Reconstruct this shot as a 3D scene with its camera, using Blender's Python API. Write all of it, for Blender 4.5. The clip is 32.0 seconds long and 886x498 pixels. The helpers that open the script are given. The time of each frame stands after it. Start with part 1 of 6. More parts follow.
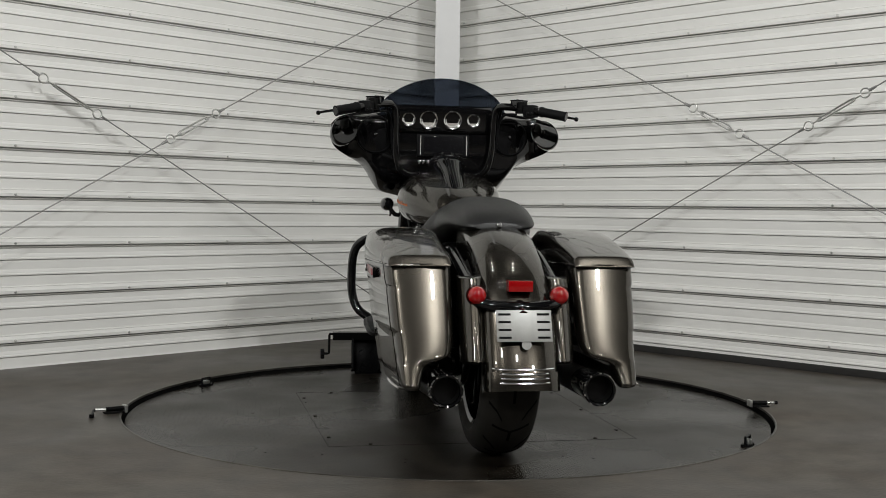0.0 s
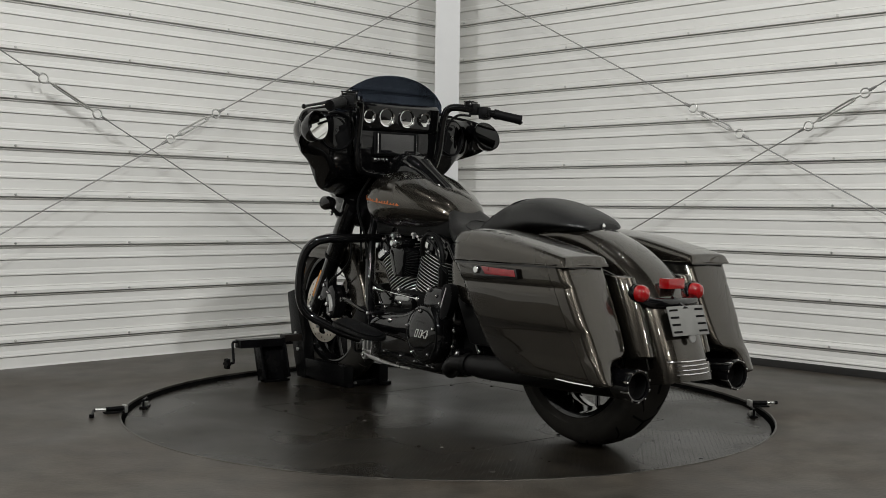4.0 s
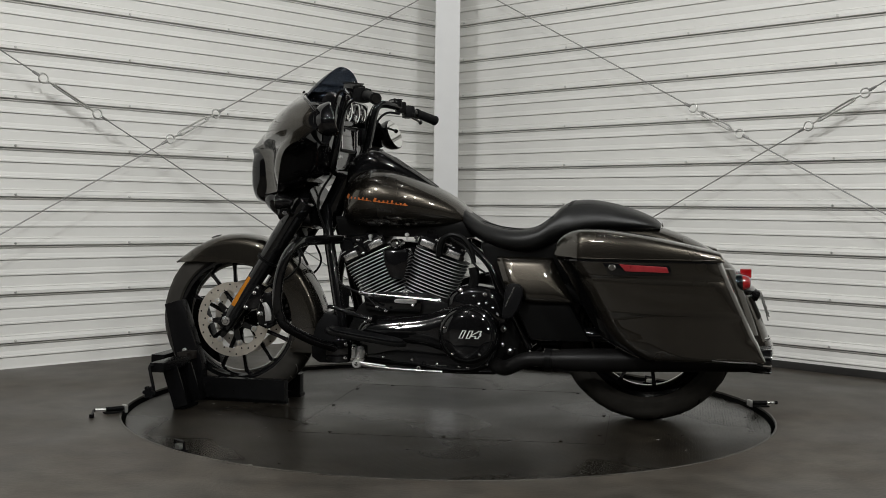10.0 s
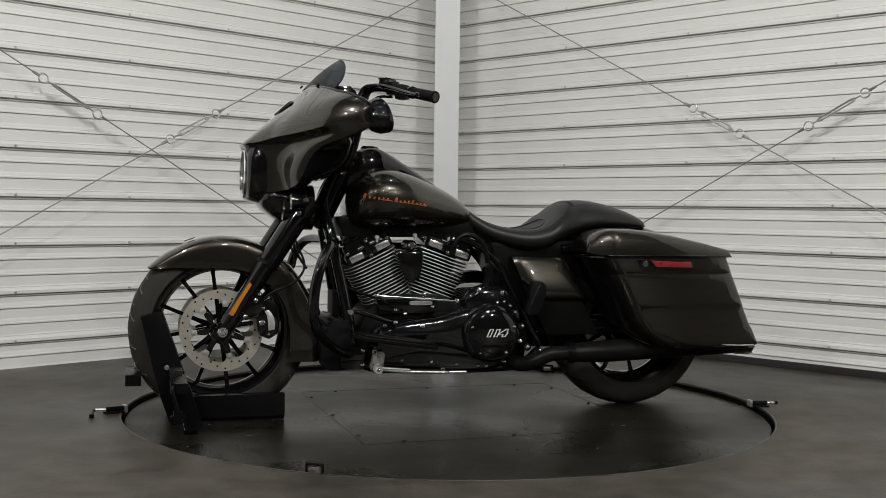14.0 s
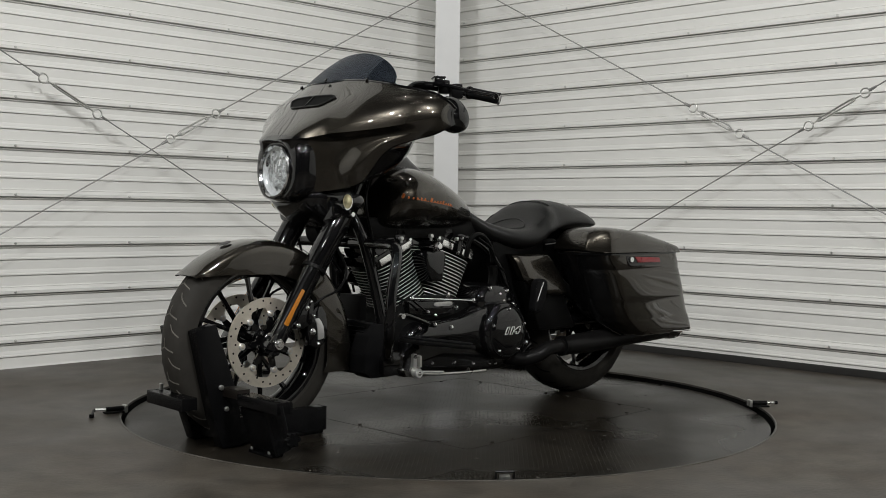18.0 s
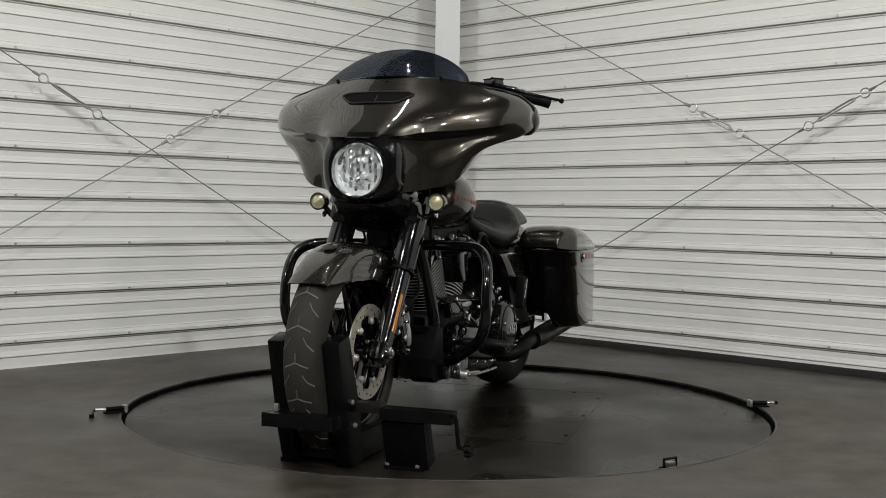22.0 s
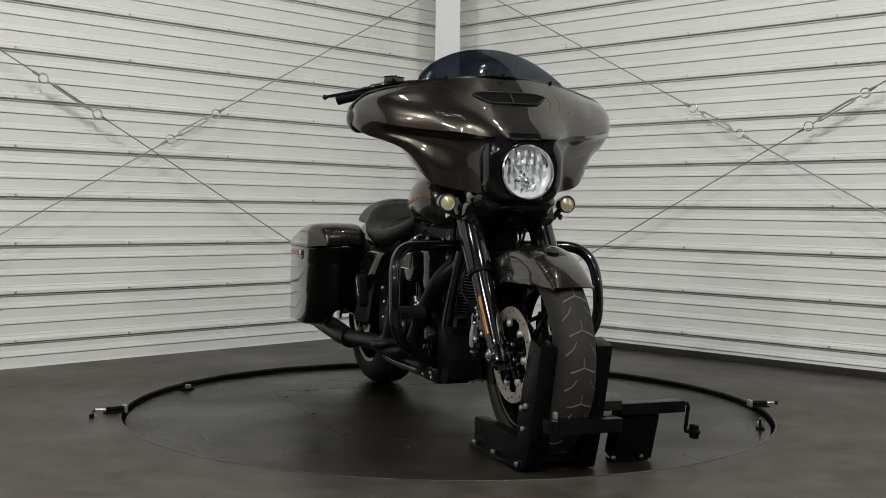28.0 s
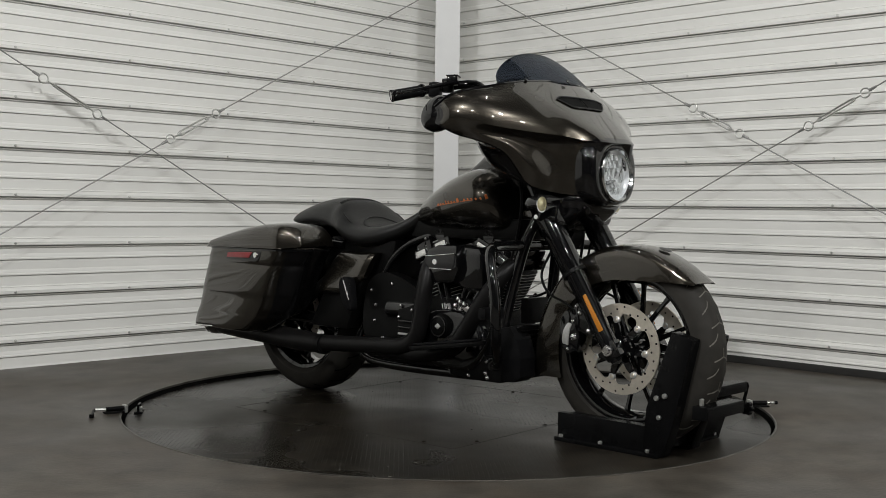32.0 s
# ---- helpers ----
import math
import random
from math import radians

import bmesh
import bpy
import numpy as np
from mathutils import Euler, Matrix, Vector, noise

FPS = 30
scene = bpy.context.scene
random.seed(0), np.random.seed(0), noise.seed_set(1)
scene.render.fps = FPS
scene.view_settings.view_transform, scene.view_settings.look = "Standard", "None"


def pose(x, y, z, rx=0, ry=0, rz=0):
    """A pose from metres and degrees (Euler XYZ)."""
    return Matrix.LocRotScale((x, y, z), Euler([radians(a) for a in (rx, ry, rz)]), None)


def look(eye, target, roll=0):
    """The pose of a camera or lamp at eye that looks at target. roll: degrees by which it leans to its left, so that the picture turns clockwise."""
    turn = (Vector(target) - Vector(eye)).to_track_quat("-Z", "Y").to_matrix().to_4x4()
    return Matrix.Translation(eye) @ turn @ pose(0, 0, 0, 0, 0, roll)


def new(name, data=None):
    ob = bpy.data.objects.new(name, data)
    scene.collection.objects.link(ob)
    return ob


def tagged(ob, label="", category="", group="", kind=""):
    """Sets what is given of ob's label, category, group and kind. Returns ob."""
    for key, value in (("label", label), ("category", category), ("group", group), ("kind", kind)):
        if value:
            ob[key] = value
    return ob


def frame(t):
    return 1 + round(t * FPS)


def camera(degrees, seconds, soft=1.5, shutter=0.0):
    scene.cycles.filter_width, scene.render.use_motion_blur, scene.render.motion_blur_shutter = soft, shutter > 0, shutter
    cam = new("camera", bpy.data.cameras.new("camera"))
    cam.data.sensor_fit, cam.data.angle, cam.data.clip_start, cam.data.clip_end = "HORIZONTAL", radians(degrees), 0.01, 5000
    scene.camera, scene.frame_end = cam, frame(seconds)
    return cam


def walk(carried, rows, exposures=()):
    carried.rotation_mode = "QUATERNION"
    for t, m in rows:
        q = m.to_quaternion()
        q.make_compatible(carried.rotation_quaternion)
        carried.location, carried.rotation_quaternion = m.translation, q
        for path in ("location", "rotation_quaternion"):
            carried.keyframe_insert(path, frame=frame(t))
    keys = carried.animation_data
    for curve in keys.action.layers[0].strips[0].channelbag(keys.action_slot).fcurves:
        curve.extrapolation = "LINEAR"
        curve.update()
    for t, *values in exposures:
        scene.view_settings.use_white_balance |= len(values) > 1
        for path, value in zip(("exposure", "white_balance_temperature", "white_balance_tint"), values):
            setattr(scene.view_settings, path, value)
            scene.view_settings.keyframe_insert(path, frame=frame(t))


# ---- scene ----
cam = camera(43.34, 32.0, 0.6)
EYE = Vector((0.0, -4.2987, 0.7507))
WAY = Vector((-0.006172, 0.999393, -0.034190))
walk(cam, [(0.0, look(EYE, EYE + WAY, 0.752)), (32.0, look(EYE, EYE + WAY, 0.752))])


def spin(t):
    """Angle of the turntable, in degrees."""
    return 99.854 + 6.82662 * t - 0.0037087 * (t - 16) ** 2


# ---------------------------------------------------------------- light
world = bpy.data.worlds.new("world")
scene.world = world
world.use_nodes = True
world.node_tree.nodes["Background"].inputs[0].default_value = (0.75, 0.85, 1.0, 1)
world.node_tree.nodes["Background"].inputs[1].default_value = 0.02


def ceiling_lamp(x, y, z, size, watts, color=(1.0, 0.99, 0.965)):
    """Small round downlight under the ceiling."""
    d = bpy.data.lights.new("ceiling_light", "AREA")
    d.shape, d.size, d.energy, d.color = "DISK", size, watts, color
    ob = new("ceiling_light", d)
    ob.location = (x, y, z)
    return ob


def bay_lamp(x, y, z, watts, color=(1.0, 0.99, 0.965)):
    """Round high-bay lamp of the hall behind the camera."""
    d = bpy.data.lights.new("bay_light", "POINT")
    d.shadow_soft_size, d.energy, d.color = 0.19, watts, color
    ob = new("bay_light", d)
    ob.location = (x, y, z)
    return ob


for lx in (-0.9, 0.9):
    for ly in (-0.55, -0.2, 0.15):
        ceiling_lamp(lx, ly, 4.9, 0.08, 2.2)
for lx, ly, watts in ((-1.6, -7.6, 150), (1.8, -7.8, 150), (-5.2, -8.4, 340), (5.2, -8.4, 340)):
    bay_lamp(lx, ly, 4.45, watts, (1.0, 0.985, 0.94))
for lx in (-2.1, 2.1):
    bay_lamp(lx, -4.6, 4.45, 480, (0.985, 0.995, 0.985)).data.shadow_soft_size = 0.12
for k in range(6):
    bay_lamp(-0.35 + 0.35 * (k % 3), -2.0 - 0.45 * (k // 3), 4.7, 1.6).data.shadow_soft_size = 0.03

# ---------------------------------------------------------------- materials


def nodes_of(name):
    m = bpy.data.materials.new(name)
    m.use_nodes = True
    nt = m.node_tree
    return m, nt, nt.nodes["Principled BSDF"]


def material(name, color, rough=0.5, metal=0.0, coat=0.0, coat_rough=0.03, scale=30.0, vary=0.12, bump=0.0, bump_scale=200.0, rvary=0.1, spec=0.5, stretch=(1, 1, 1), color2=None):
    m, nt, b = nodes_of(name)
    tc = nt.nodes.new("ShaderNodeTexCoord")
    mp = nt.nodes.new("ShaderNodeMapping")
    mp.inputs["Scale"].default_value = stretch
    nt.links.new(tc.outputs["Object"], mp.inputs[0])
    n1 = nt.nodes.new("ShaderNodeTexNoise")
    n1.inputs["Scale"].default_value, n1.inputs["Detail"].default_value = scale, 6
    n2 = nt.nodes.new("ShaderNodeTexNoise")
    n2.inputs["Scale"].default_value, n2.inputs["Detail"].default_value = scale * 0.13, 3
    for n in (n1, n2):
        nt.links.new(mp.outputs[0], n.inputs["Vector"])
    mul = nt.nodes.new("ShaderNodeMath")
    mul.operation = "ADD"
    nt.links.new(n1.outputs["Fac"], mul.inputs[0])
    nt.links.new(n2.outputs["Fac"], mul.inputs[1])
    ramp = nt.nodes.new("ShaderNodeMapRange")
    ramp.inputs["From Min"].default_value, ramp.inputs["From Max"].default_value = 0.6, 1.4
    ramp.inputs["To Min"].default_value, ramp.inputs["To Max"].default_value = 1 - vary, 1 + vary
    nt.links.new(mul.outputs[0], ramp.inputs["Value"])
    vm = nt.nodes.new("ShaderNodeVectorMath")
    vm.operation = "SCALE"
    vm.inputs[0].default_value = color
    nt.links.new(ramp.outputs["Result"], vm.inputs["Scale"])
    if color2:
        n4 = nt.nodes.new("ShaderNodeTexNoise")
        n4.inputs["Scale"].default_value, n4.inputs["Detail"].default_value = scale * 0.3, 5
        nt.links.new(mp.outputs[0], n4.inputs["Vector"])
        mr = nt.nodes.new("ShaderNodeMapRange")
        mr.inputs["From Min"].default_value, mr.inputs["From Max"].default_value = 0.40, 0.62
        nt.links.new(n4.outputs["Fac"], mr.inputs["Value"])
        mc = nt.nodes.new("ShaderNodeMix")
        mc.data_type = "RGBA"
        mc.inputs[6].default_value, mc.inputs[7].default_value = (*color, 1), (*color2, 1)
        nt.links.new(mr.outputs["Result"], mc.inputs[0])
        nt.links.new(mc.outputs[2], vm.inputs[0])
    nt.links.new(vm.outputs["Vector"], b.inputs["Base Color"])
    rr = nt.nodes.new("ShaderNodeMapRange")
    rr.inputs["From Min"].default_value, rr.inputs["From Max"].default_value = 0.3, 0.7
    rr.inputs["To Min"].default_value, rr.inputs["To Max"].default_value = max(rough - rvary * rough, 0.01), min(rough + rvary * rough, 1)
    nt.links.new(n2.outputs["Fac"], rr.inputs["Value"])
    nt.links.new(rr.outputs["Result"], b.inputs["Roughness"])
    b.inputs["Metallic"].default_value = metal
    b.inputs["Coat Weight"].default_value = coat
    b.inputs["Coat Roughness"].default_value = coat_rough
    b.inputs["Specular IOR Level"].default_value = spec
    if bump:
        n3 = nt.nodes.new("ShaderNodeTexNoise")
        n3.inputs["Scale"].default_value, n3.inputs["Detail"].default_value = bump_scale, 4
        nt.links.new(mp.outputs[0], n3.inputs["Vector"])
        bp = nt.nodes.new("ShaderNodeBump")
        bp.inputs["Strength"].default_value, bp.inputs["Distance"].default_value = bump, 0.002
        nt.links.new(n3.outputs["Fac"], bp.inputs["Height"])
        nt.links.new(bp.outputs["Normal"], b.inputs["Normal"])
    return m


WALL = material("white_sheet_metal", (0.755, 0.75, 0.722), 0.38, 0.0, 0.15, 0.3, 6, 0.04, 0.03, 90, 0.25)
COLUMN = material("white_steel_paint", (0.70, 0.70, 0.70), 0.5, 0, 0, 0.1, 12, 0.03)
DARKWALL = material("dark_building_wall", (0.016, 0.016, 0.017), 0.8, scale=3, vary=0.3)
CEILING = material("dark_ceiling", (0.018, 0.018, 0.018), 0.9, scale=3, vary=0.1)
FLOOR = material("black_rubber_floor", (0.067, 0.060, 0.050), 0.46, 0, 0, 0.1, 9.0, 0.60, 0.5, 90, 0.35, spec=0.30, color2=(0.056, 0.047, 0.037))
BASE = material("dark_base_flashing", (0.02, 0.019, 0.018), 0.6)
# Near-black for black parts, and for gap and bore shade put into colour.
PIT = material("black_and_gap_shade", (0.004, 0.004, 0.004), 0.7, spec=0.08)
JOINT = material("dirt_filled_joint", (0.0145, 0.0125, 0.0095), 0.6, spec=0.2)
EDGE = material("worn_steel_edge", (0.115, 0.108, 0.096), 0.36, 0.85, scale=14, vary=0.7)
CABLE = material("galvanised_cable", (0.36, 0.36, 0.35), 0.45, 0.8, scale=300, vary=0.3)
ZINC = material("zinc_hardware", (0.62, 0.62, 0.60), 0.3, 0.95, scale=120, vary=0.15)
STANDBLK = material("black_powder_coat", (0.0036, 0.0036, 0.0039), 0.25, 0, 0, 0.1, 18, 0.35, 0.12, 400, spec=0.11)
RUSTY = material("bare_brown_steel", (0.014, 0.011, 0.009), 0.42, 0.5, scale=40, vary=0.4)


def table_material():
    m = material("diamond_plate_rubber", (0.0265, 0.0222, 0.0163), 0.31, 0, 0, 0.1, 11.0, 0.9, 0, 60, 0.5, spec=0.24, color2=(0.019, 0.0158, 0.0118))
    nt = m.node_tree
    b = nt.nodes["Principled BSDF"]
    tc = nt.nodes.new("ShaderNodeTexCoord")
    hs = []
    for turn in (45, -45):
        mp = nt.nodes.new("ShaderNodeMapping")
        mp.inputs["Rotation"].default_value = (0, 0, radians(turn))
        mp.inputs["Scale"].default_value = (17, 17, 17)
        nt.links.new(tc.outputs["Object"], mp.inputs[0])
        ck = nt.nodes.new("ShaderNodeTexBrick")
        ck.inputs["Color1"].default_value = ck.inputs["Color2"].default_value = (1, 1, 1, 1)
        ck.inputs["Mortar"].default_value = (0, 0, 0, 1)
        ck.inputs["Scale"].default_value = 1.0
        ck.inputs["Mortar Size"].default_value = 0.16
        ck.inputs["Mortar Smooth"].default_value = 0.6
        nt.links.new(mp.outputs[0], ck.inputs["Vector"])
        hs.append(ck)
    mx = nt.nodes.new("ShaderNodeMath")
    mx.operation = "MULTIPLY"
    nt.links.new(hs[0].outputs["Color"], mx.inputs[0])
    nt.links.new(hs[1].outputs["Color"], mx.inputs[1])
    bp = nt.nodes.new("ShaderNodeBump")
    bp.inputs["Strength"].default_value, bp.inputs["Distance"].default_value = 0.85, 0.003
    pr = nt.nodes.new("ShaderNodeMapRange")
    pr.inputs["To Min"].default_value, pr.inputs["To Max"].default_value = 0.55, 1.22
    nt.links.new(mx.outputs[0], pr.inputs["Value"])
    old = b.inputs["Base Color"].links[0].from_socket
    sc = nt.nodes.new("ShaderNodeVectorMath")
    sc.operation = "SCALE"
    nt.links.new(old, sc.inputs[0])
    nt.links.new(pr.outputs["Result"], sc.inputs["Scale"])
    nt.links.new(sc.outputs["Vector"], b.inputs["Base Color"])
    nt.links.new(mx.outputs[0], bp.inputs["Height"])
    nt.links.new(bp.outputs["Normal"], b.inputs["Normal"])
    return m


TABLE = table_material()
BROWN = material("metallic_brown_paint", (0.049, 0.0432, 0.0347), 0.265, 0.92, 1.0, 0.006, 30, 0.05, rvary=0.05)
BLACK = material("gloss_black_paint", (0.003, 0.003, 0.0033), 0.10, 0, 0.7, 0.006, 20, 0.1, spec=0.2)
SATIN = material("satin_black", (0.004, 0.004, 0.004), 0.34, 0, 0, 0.1, 40, 0.2, 0.05, 500, spec=0.09)
WRINKLE = material("wrinkle_black_engine", (0.005, 0.005, 0.005), 0.42, 0, 0, 0.1, 60, 0.25, 0.3, 700, spec=0.09)
PLASTIC = material("black_plastic", (0.005, 0.005, 0.0055), 0.48, 0, 0, 0.1, 60, 0.2, 0.15, 600, spec=0.09)
MUFFLER = material("matte_black_exhaust", (0.006, 0.0057, 0.0057), 0.38, 0.0, 0, 0.1, 30, 0.25, spec=0.14)
TYRE = material("tyre_rubber", (0.026, 0.024, 0.021), 0.62, 0, 0, 0.1, 25, 0.3, 0.2, 300, spec=0.18)
GROOVE = material("worn_tread_groove", (0.115, 0.107, 0.094), 0.8, 0, 0, 0.1, 60, 0.3)
LEATHER = material("black_vinyl_seat", (0.0055, 0.0055, 0.0055), 0.38, 0, 0, 0.1, 10, 0.15, 0.2, 900, 0.15, spec=0.42)
CHROME = material("chrome", (0.80, 0.80, 0.80), 0.12, 1.0, scale=40, vary=0.03)
ALU = material("machined_aluminium", (0.64, 0.64, 0.63), 0.36, 0.75, scale=150, vary=0.15)
FINEDGE = material("machined_fin_edge", (0.80, 0.80, 0.79), 0.42, 0.6, scale=150, vary=0.12)
POLISH = material("polished_rocker_cover", (0.80, 0.80, 0.79), 0.22, 0.95, scale=60, vary=0.1)
DISC = material("brushed_brake_disc", (0.66, 0.61, 0.53), 0.32, 0.80, scale=80, vary=0.12)
ORANGE = material("orange_reflector", (0.46, 0.165, 0.012), 0.25, 0, 0.6, scale=300, vary=0.15)
BADGE = material("orange_badge", (0.45, 0.11, 0.015), 0.35, 0.2, 0.3, scale=200, vary=0.2)
REDLENS = material("red_lens", (0.27, 0.002, 0.003), 0.12, 0, 1.0, scale=400, vary=0.2)
REFLRED = material("dark_red_reflector", (0.22, 0.012, 0.016), 0.3, 0, 0.5, scale=300, vary=0.3)
INLET = material("dark_inlet_plate", (0.035, 0.035, 0.035), 0.35, 0.5)
PLATE = material("grey_plate_bracket", (0.24, 0.24, 0.23), 0.42, 0.5)
DIALGREY = material("grey_dial_face", (0.33, 0.315, 0.285), 0.5, 0.0, scale=60, vary=0.2)
DIALFACE = material("pale_dial_face", (0.55, 0.53, 0.48), 0.5, scale=60, vary=0.1)
MIRROR = material("mirror_glass", (0.70, 0.70, 0.68), 0.02, 1.0, vary=0.01)
FOGLENS = material("yellowish_lens", (0.55, 0.50, 0.30), 0.15, 0.35, 1.0, scale=120, vary=0.3)
LENSIN = material("headlight_reflector", (0.88, 0.88, 0.87), 0.25, 0.1, scale=60, vary=0.1)
SCREENBLK = material("dark_display", (0.006, 0.006, 0.007), 0.08, 0, 1.0)
FLECK = material("pale_dust", (0.16, 0.15, 0.135), 0.8)
WHITEINK = material("white_lettering", (0.62, 0.62, 0.60), 0.4)


def glass_material(name, tint, gloss=0.0, rough=0.01):
    m, nt, b = nodes_of(name)
    tr = nt.nodes.new("ShaderNodeBsdfTransparent")
    tr.inputs[0].default_value = (*tint, 1)
    gl = nt.nodes.new("ShaderNodeBsdfGlossy")
    gl.inputs["Color"].default_value = (1, 1, 1, 1)
    gl.inputs["Roughness"].default_value = rough
    mx = nt.nodes.new("ShaderNodeMixShader")
    fr = nt.nodes.new("ShaderNodeFresnel")
    fr.inputs["IOR"].default_value = 1.46
    fm = nt.nodes.new("ShaderNodeMath")
    fm.operation = "MULTIPLY"
    fm.inputs[1].default_value = gloss
    nt.links.new(fr.outputs[0], fm.inputs[0])
    mx.inputs[0].default_value = 0.05
    if gloss > 0:
        nt.links.new(fm.outputs[0], mx.inputs[0])
    nt.links.new(tr.outputs[0], mx.inputs[1])
    nt.links.new(gl.outputs[0], mx.inputs[2])
    nt.links.new(mx.outputs[0], nt.nodes["Material Output"].inputs[0])
    return m


SMOKE = glass_material("smoked_windshield", (0.225, 0.25, 0.295), 0.35, 0.06)
CLEAR = glass_material("clear_lens", (0.92, 0.93, 0.94))

# ---------------------------------------------------------------- geometry helpers


def holder(parent):
    """The part or thing that may still carry a child."""
    while parent.parent is not None and parent.parent.parent is not None:
        parent = parent.parent
    return parent


def part(name, geo, mat, parent=None, label="", sharp=38):
    """Links one mesh object: geo is (verts, faces), (verts, faces, face materials) or a bmesh."""
    me = bpy.data.meshes.new(name)
    if isinstance(geo, bmesh.types.BMesh):
        bmesh.ops.recalc_face_normals(geo, faces=geo.faces)
        geo.to_mesh(me)
        geo.free()
    else:
        me.from_pydata([tuple(v) for v in geo[0]], [], geo[1])
        if len(geo) > 2:
            me.polygons.foreach_set("material_index", geo[2])
        b2 = bmesh.new()
        b2.from_mesh(me)
        bmesh.ops.recalc_face_normals(b2, faces=b2.faces)
        b2.to_mesh(me)
        b2.free()
    for m in (mat if isinstance(mat, (list, tuple)) else (mat,)):
        me.materials.append(m)
    me.polygons.foreach_set("use_smooth", [True] * len(me.polygons))
    me.set_sharp_from_angle(angle=radians(sharp))
    ob = new(name, me)
    if parent is not None:
        ob.parent = holder(parent)
    if label:
        ob["label"] = label
    return ob


def again(ob, parent=None, m=None):
    """Another object on the same mesh."""
    o = new(ob.name.split(".")[0], ob.data)
    o.parent = holder(parent)
    if m is not None:
        o.matrix_basis = m
    return o


def spline(pts, n):
    """Catmull-Rom through pts, resampled to n points evenly in the parameter."""
    p = np.array(pts, float)
    k = len(p)
    q = np.vstack([2 * p[0] - p[1], p, 2 * p[-1] - p[-2]])
    out = []
    for s in np.linspace(0, k - 1, n):
        i = min(int(s), k - 2)
        f = s - i
        a, b, c, d = q[i], q[i + 1], q[i + 2], q[i + 3]
        out.append(0.5 * (2 * b + (c - a) * f + (2 * a - 5 * b + 4 * c - d) * f * f + (3 * b - a - 3 * c + d) * f ** 3))
    return np.array(out)


def skin(rings, closed=True, caps=True, loop=False):
    """Quads between rings of equal length."""
    n = len(rings[0])
    v = [tuple(p) for r in rings for p in r]
    f = []
    m = len(rings)
    for i in range(m if loop else m - 1):
        a, b = i * n, ((i + 1) % m) * n
        for j in range(n if closed else n - 1):
            k = (j + 1) % n
            f.append((a + j, a + k, b + k, b + j))
    if caps and closed and not loop:
        f.append(tuple(range(n)))
        f.append(tuple((m - 1) * n + j for j in reversed(range(n))))
    return v, f


def join(*geos):
    v, f, mi = [], [], []
    for g in geos:
        o = len(v)
        v += [tuple(p) for p in g[0]]
        f += [tuple(i + o for i in q) for q in g[1]]
        mi += list(g[2]) if len(g) > 2 else [0] * len(g[1])
    return v, f, mi


def moved(g, m):
    return ([tuple(m @ Vector(p)) for p in g[0]], *g[1:])


def tube(pts, r, seg=12, n=0, caps=True):
    """Round bar along a path; r may be a list along it."""
    p = spline(pts, n) if n else np.array(pts, float)
    k = len(p)
    rr = np.interp(np.linspace(0, 1, k), np.linspace(0, 1, len(r)), r) if isinstance(r, (list, tuple)) else [r] * k
    rings = []
    up = None
    for i in range(k):
        d = Vector(p[min(i + 1, k - 1)] - p[max(i - 1, 0)]).normalized()
        if up is None:
            up = d.orthogonal().normalized()
        up = (up - d * up.dot(d)).normalized()
        s = d.cross(up)
        rings.append([Vector(p[i]) + (up * math.cos(a) + s * math.sin(a)) * rr[i] for a in (2 * math.pi * j / seg for j in range(seg))])
    return skin(rings, True, caps)


def lathe(profile, center, axis=(0, 1, 0), seg=32):
    """Turns (radius, height) round an axis through center; closed profiles give solid rings."""
    ax = Vector(axis).normalized()
    u = Vector((0, 0, 1)) if abs(ax.z) < 0.9 else Vector((1, 0, 0))
    u = (u - ax * u.dot(ax)).normalized()
    w = ax.cross(u)
    c = Vector(center)
    rings = [[c + ax * h + (u * math.cos(a) + w * math.sin(a)) * r for r, h in profile] for a in (2 * math.pi * j / seg for j in range(seg))]
    return skin(rings, False, False, True)


def ring(r0, r1, h0, h1, center, axis=(0, 1, 0), seg=32):
    return lathe([(r0, h0), (r1, h0), (r1, h1), (r0, h1), (r0, h0)], center, axis, seg)


def can(r, h0, h1, center, axis=(0, 1, 0), seg=20, bev=0.002):
    return lathe([(0.0001, h0), (r - bev, h0), (r, h0 + bev), (r, h1 - bev), (r - bev, h1), (0.0001, h1)], center, axis, seg)


def dome(r, h, center, axis=(0, 1, 0), seg=10):
    return lathe([(r, -0.002), (r, h * 0.35), (r * 0.86, h * 0.66), (r * 0.55, h * 0.9), (0.0001, h)], center, axis, seg)


def box(cx, cy, cz, sx, sy, sz, bev=0.004, m=None):
    bm = bmesh.new()
    bmesh.ops.create_cube(bm, size=1.0)
    for v in bm.verts:
        v.co = Vector((v.co.x * sx, v.co.y * sy, v.co.z * sz))
    if bev:
        bmesh.ops.bevel(bm, geom=list(bm.edges), offset=bev, segments=2, profile=0.7, affect="EDGES")
    t = Matrix.Translation((cx, cy, cz)) @ (m if m is not None else Matrix.Identity(4))
    bm.verts.index_update()
    g = ([tuple(t @ v.co) for v in bm.verts], [tuple(v.index for v in f.verts) for f in bm.faces])
    bm.free()
    return g


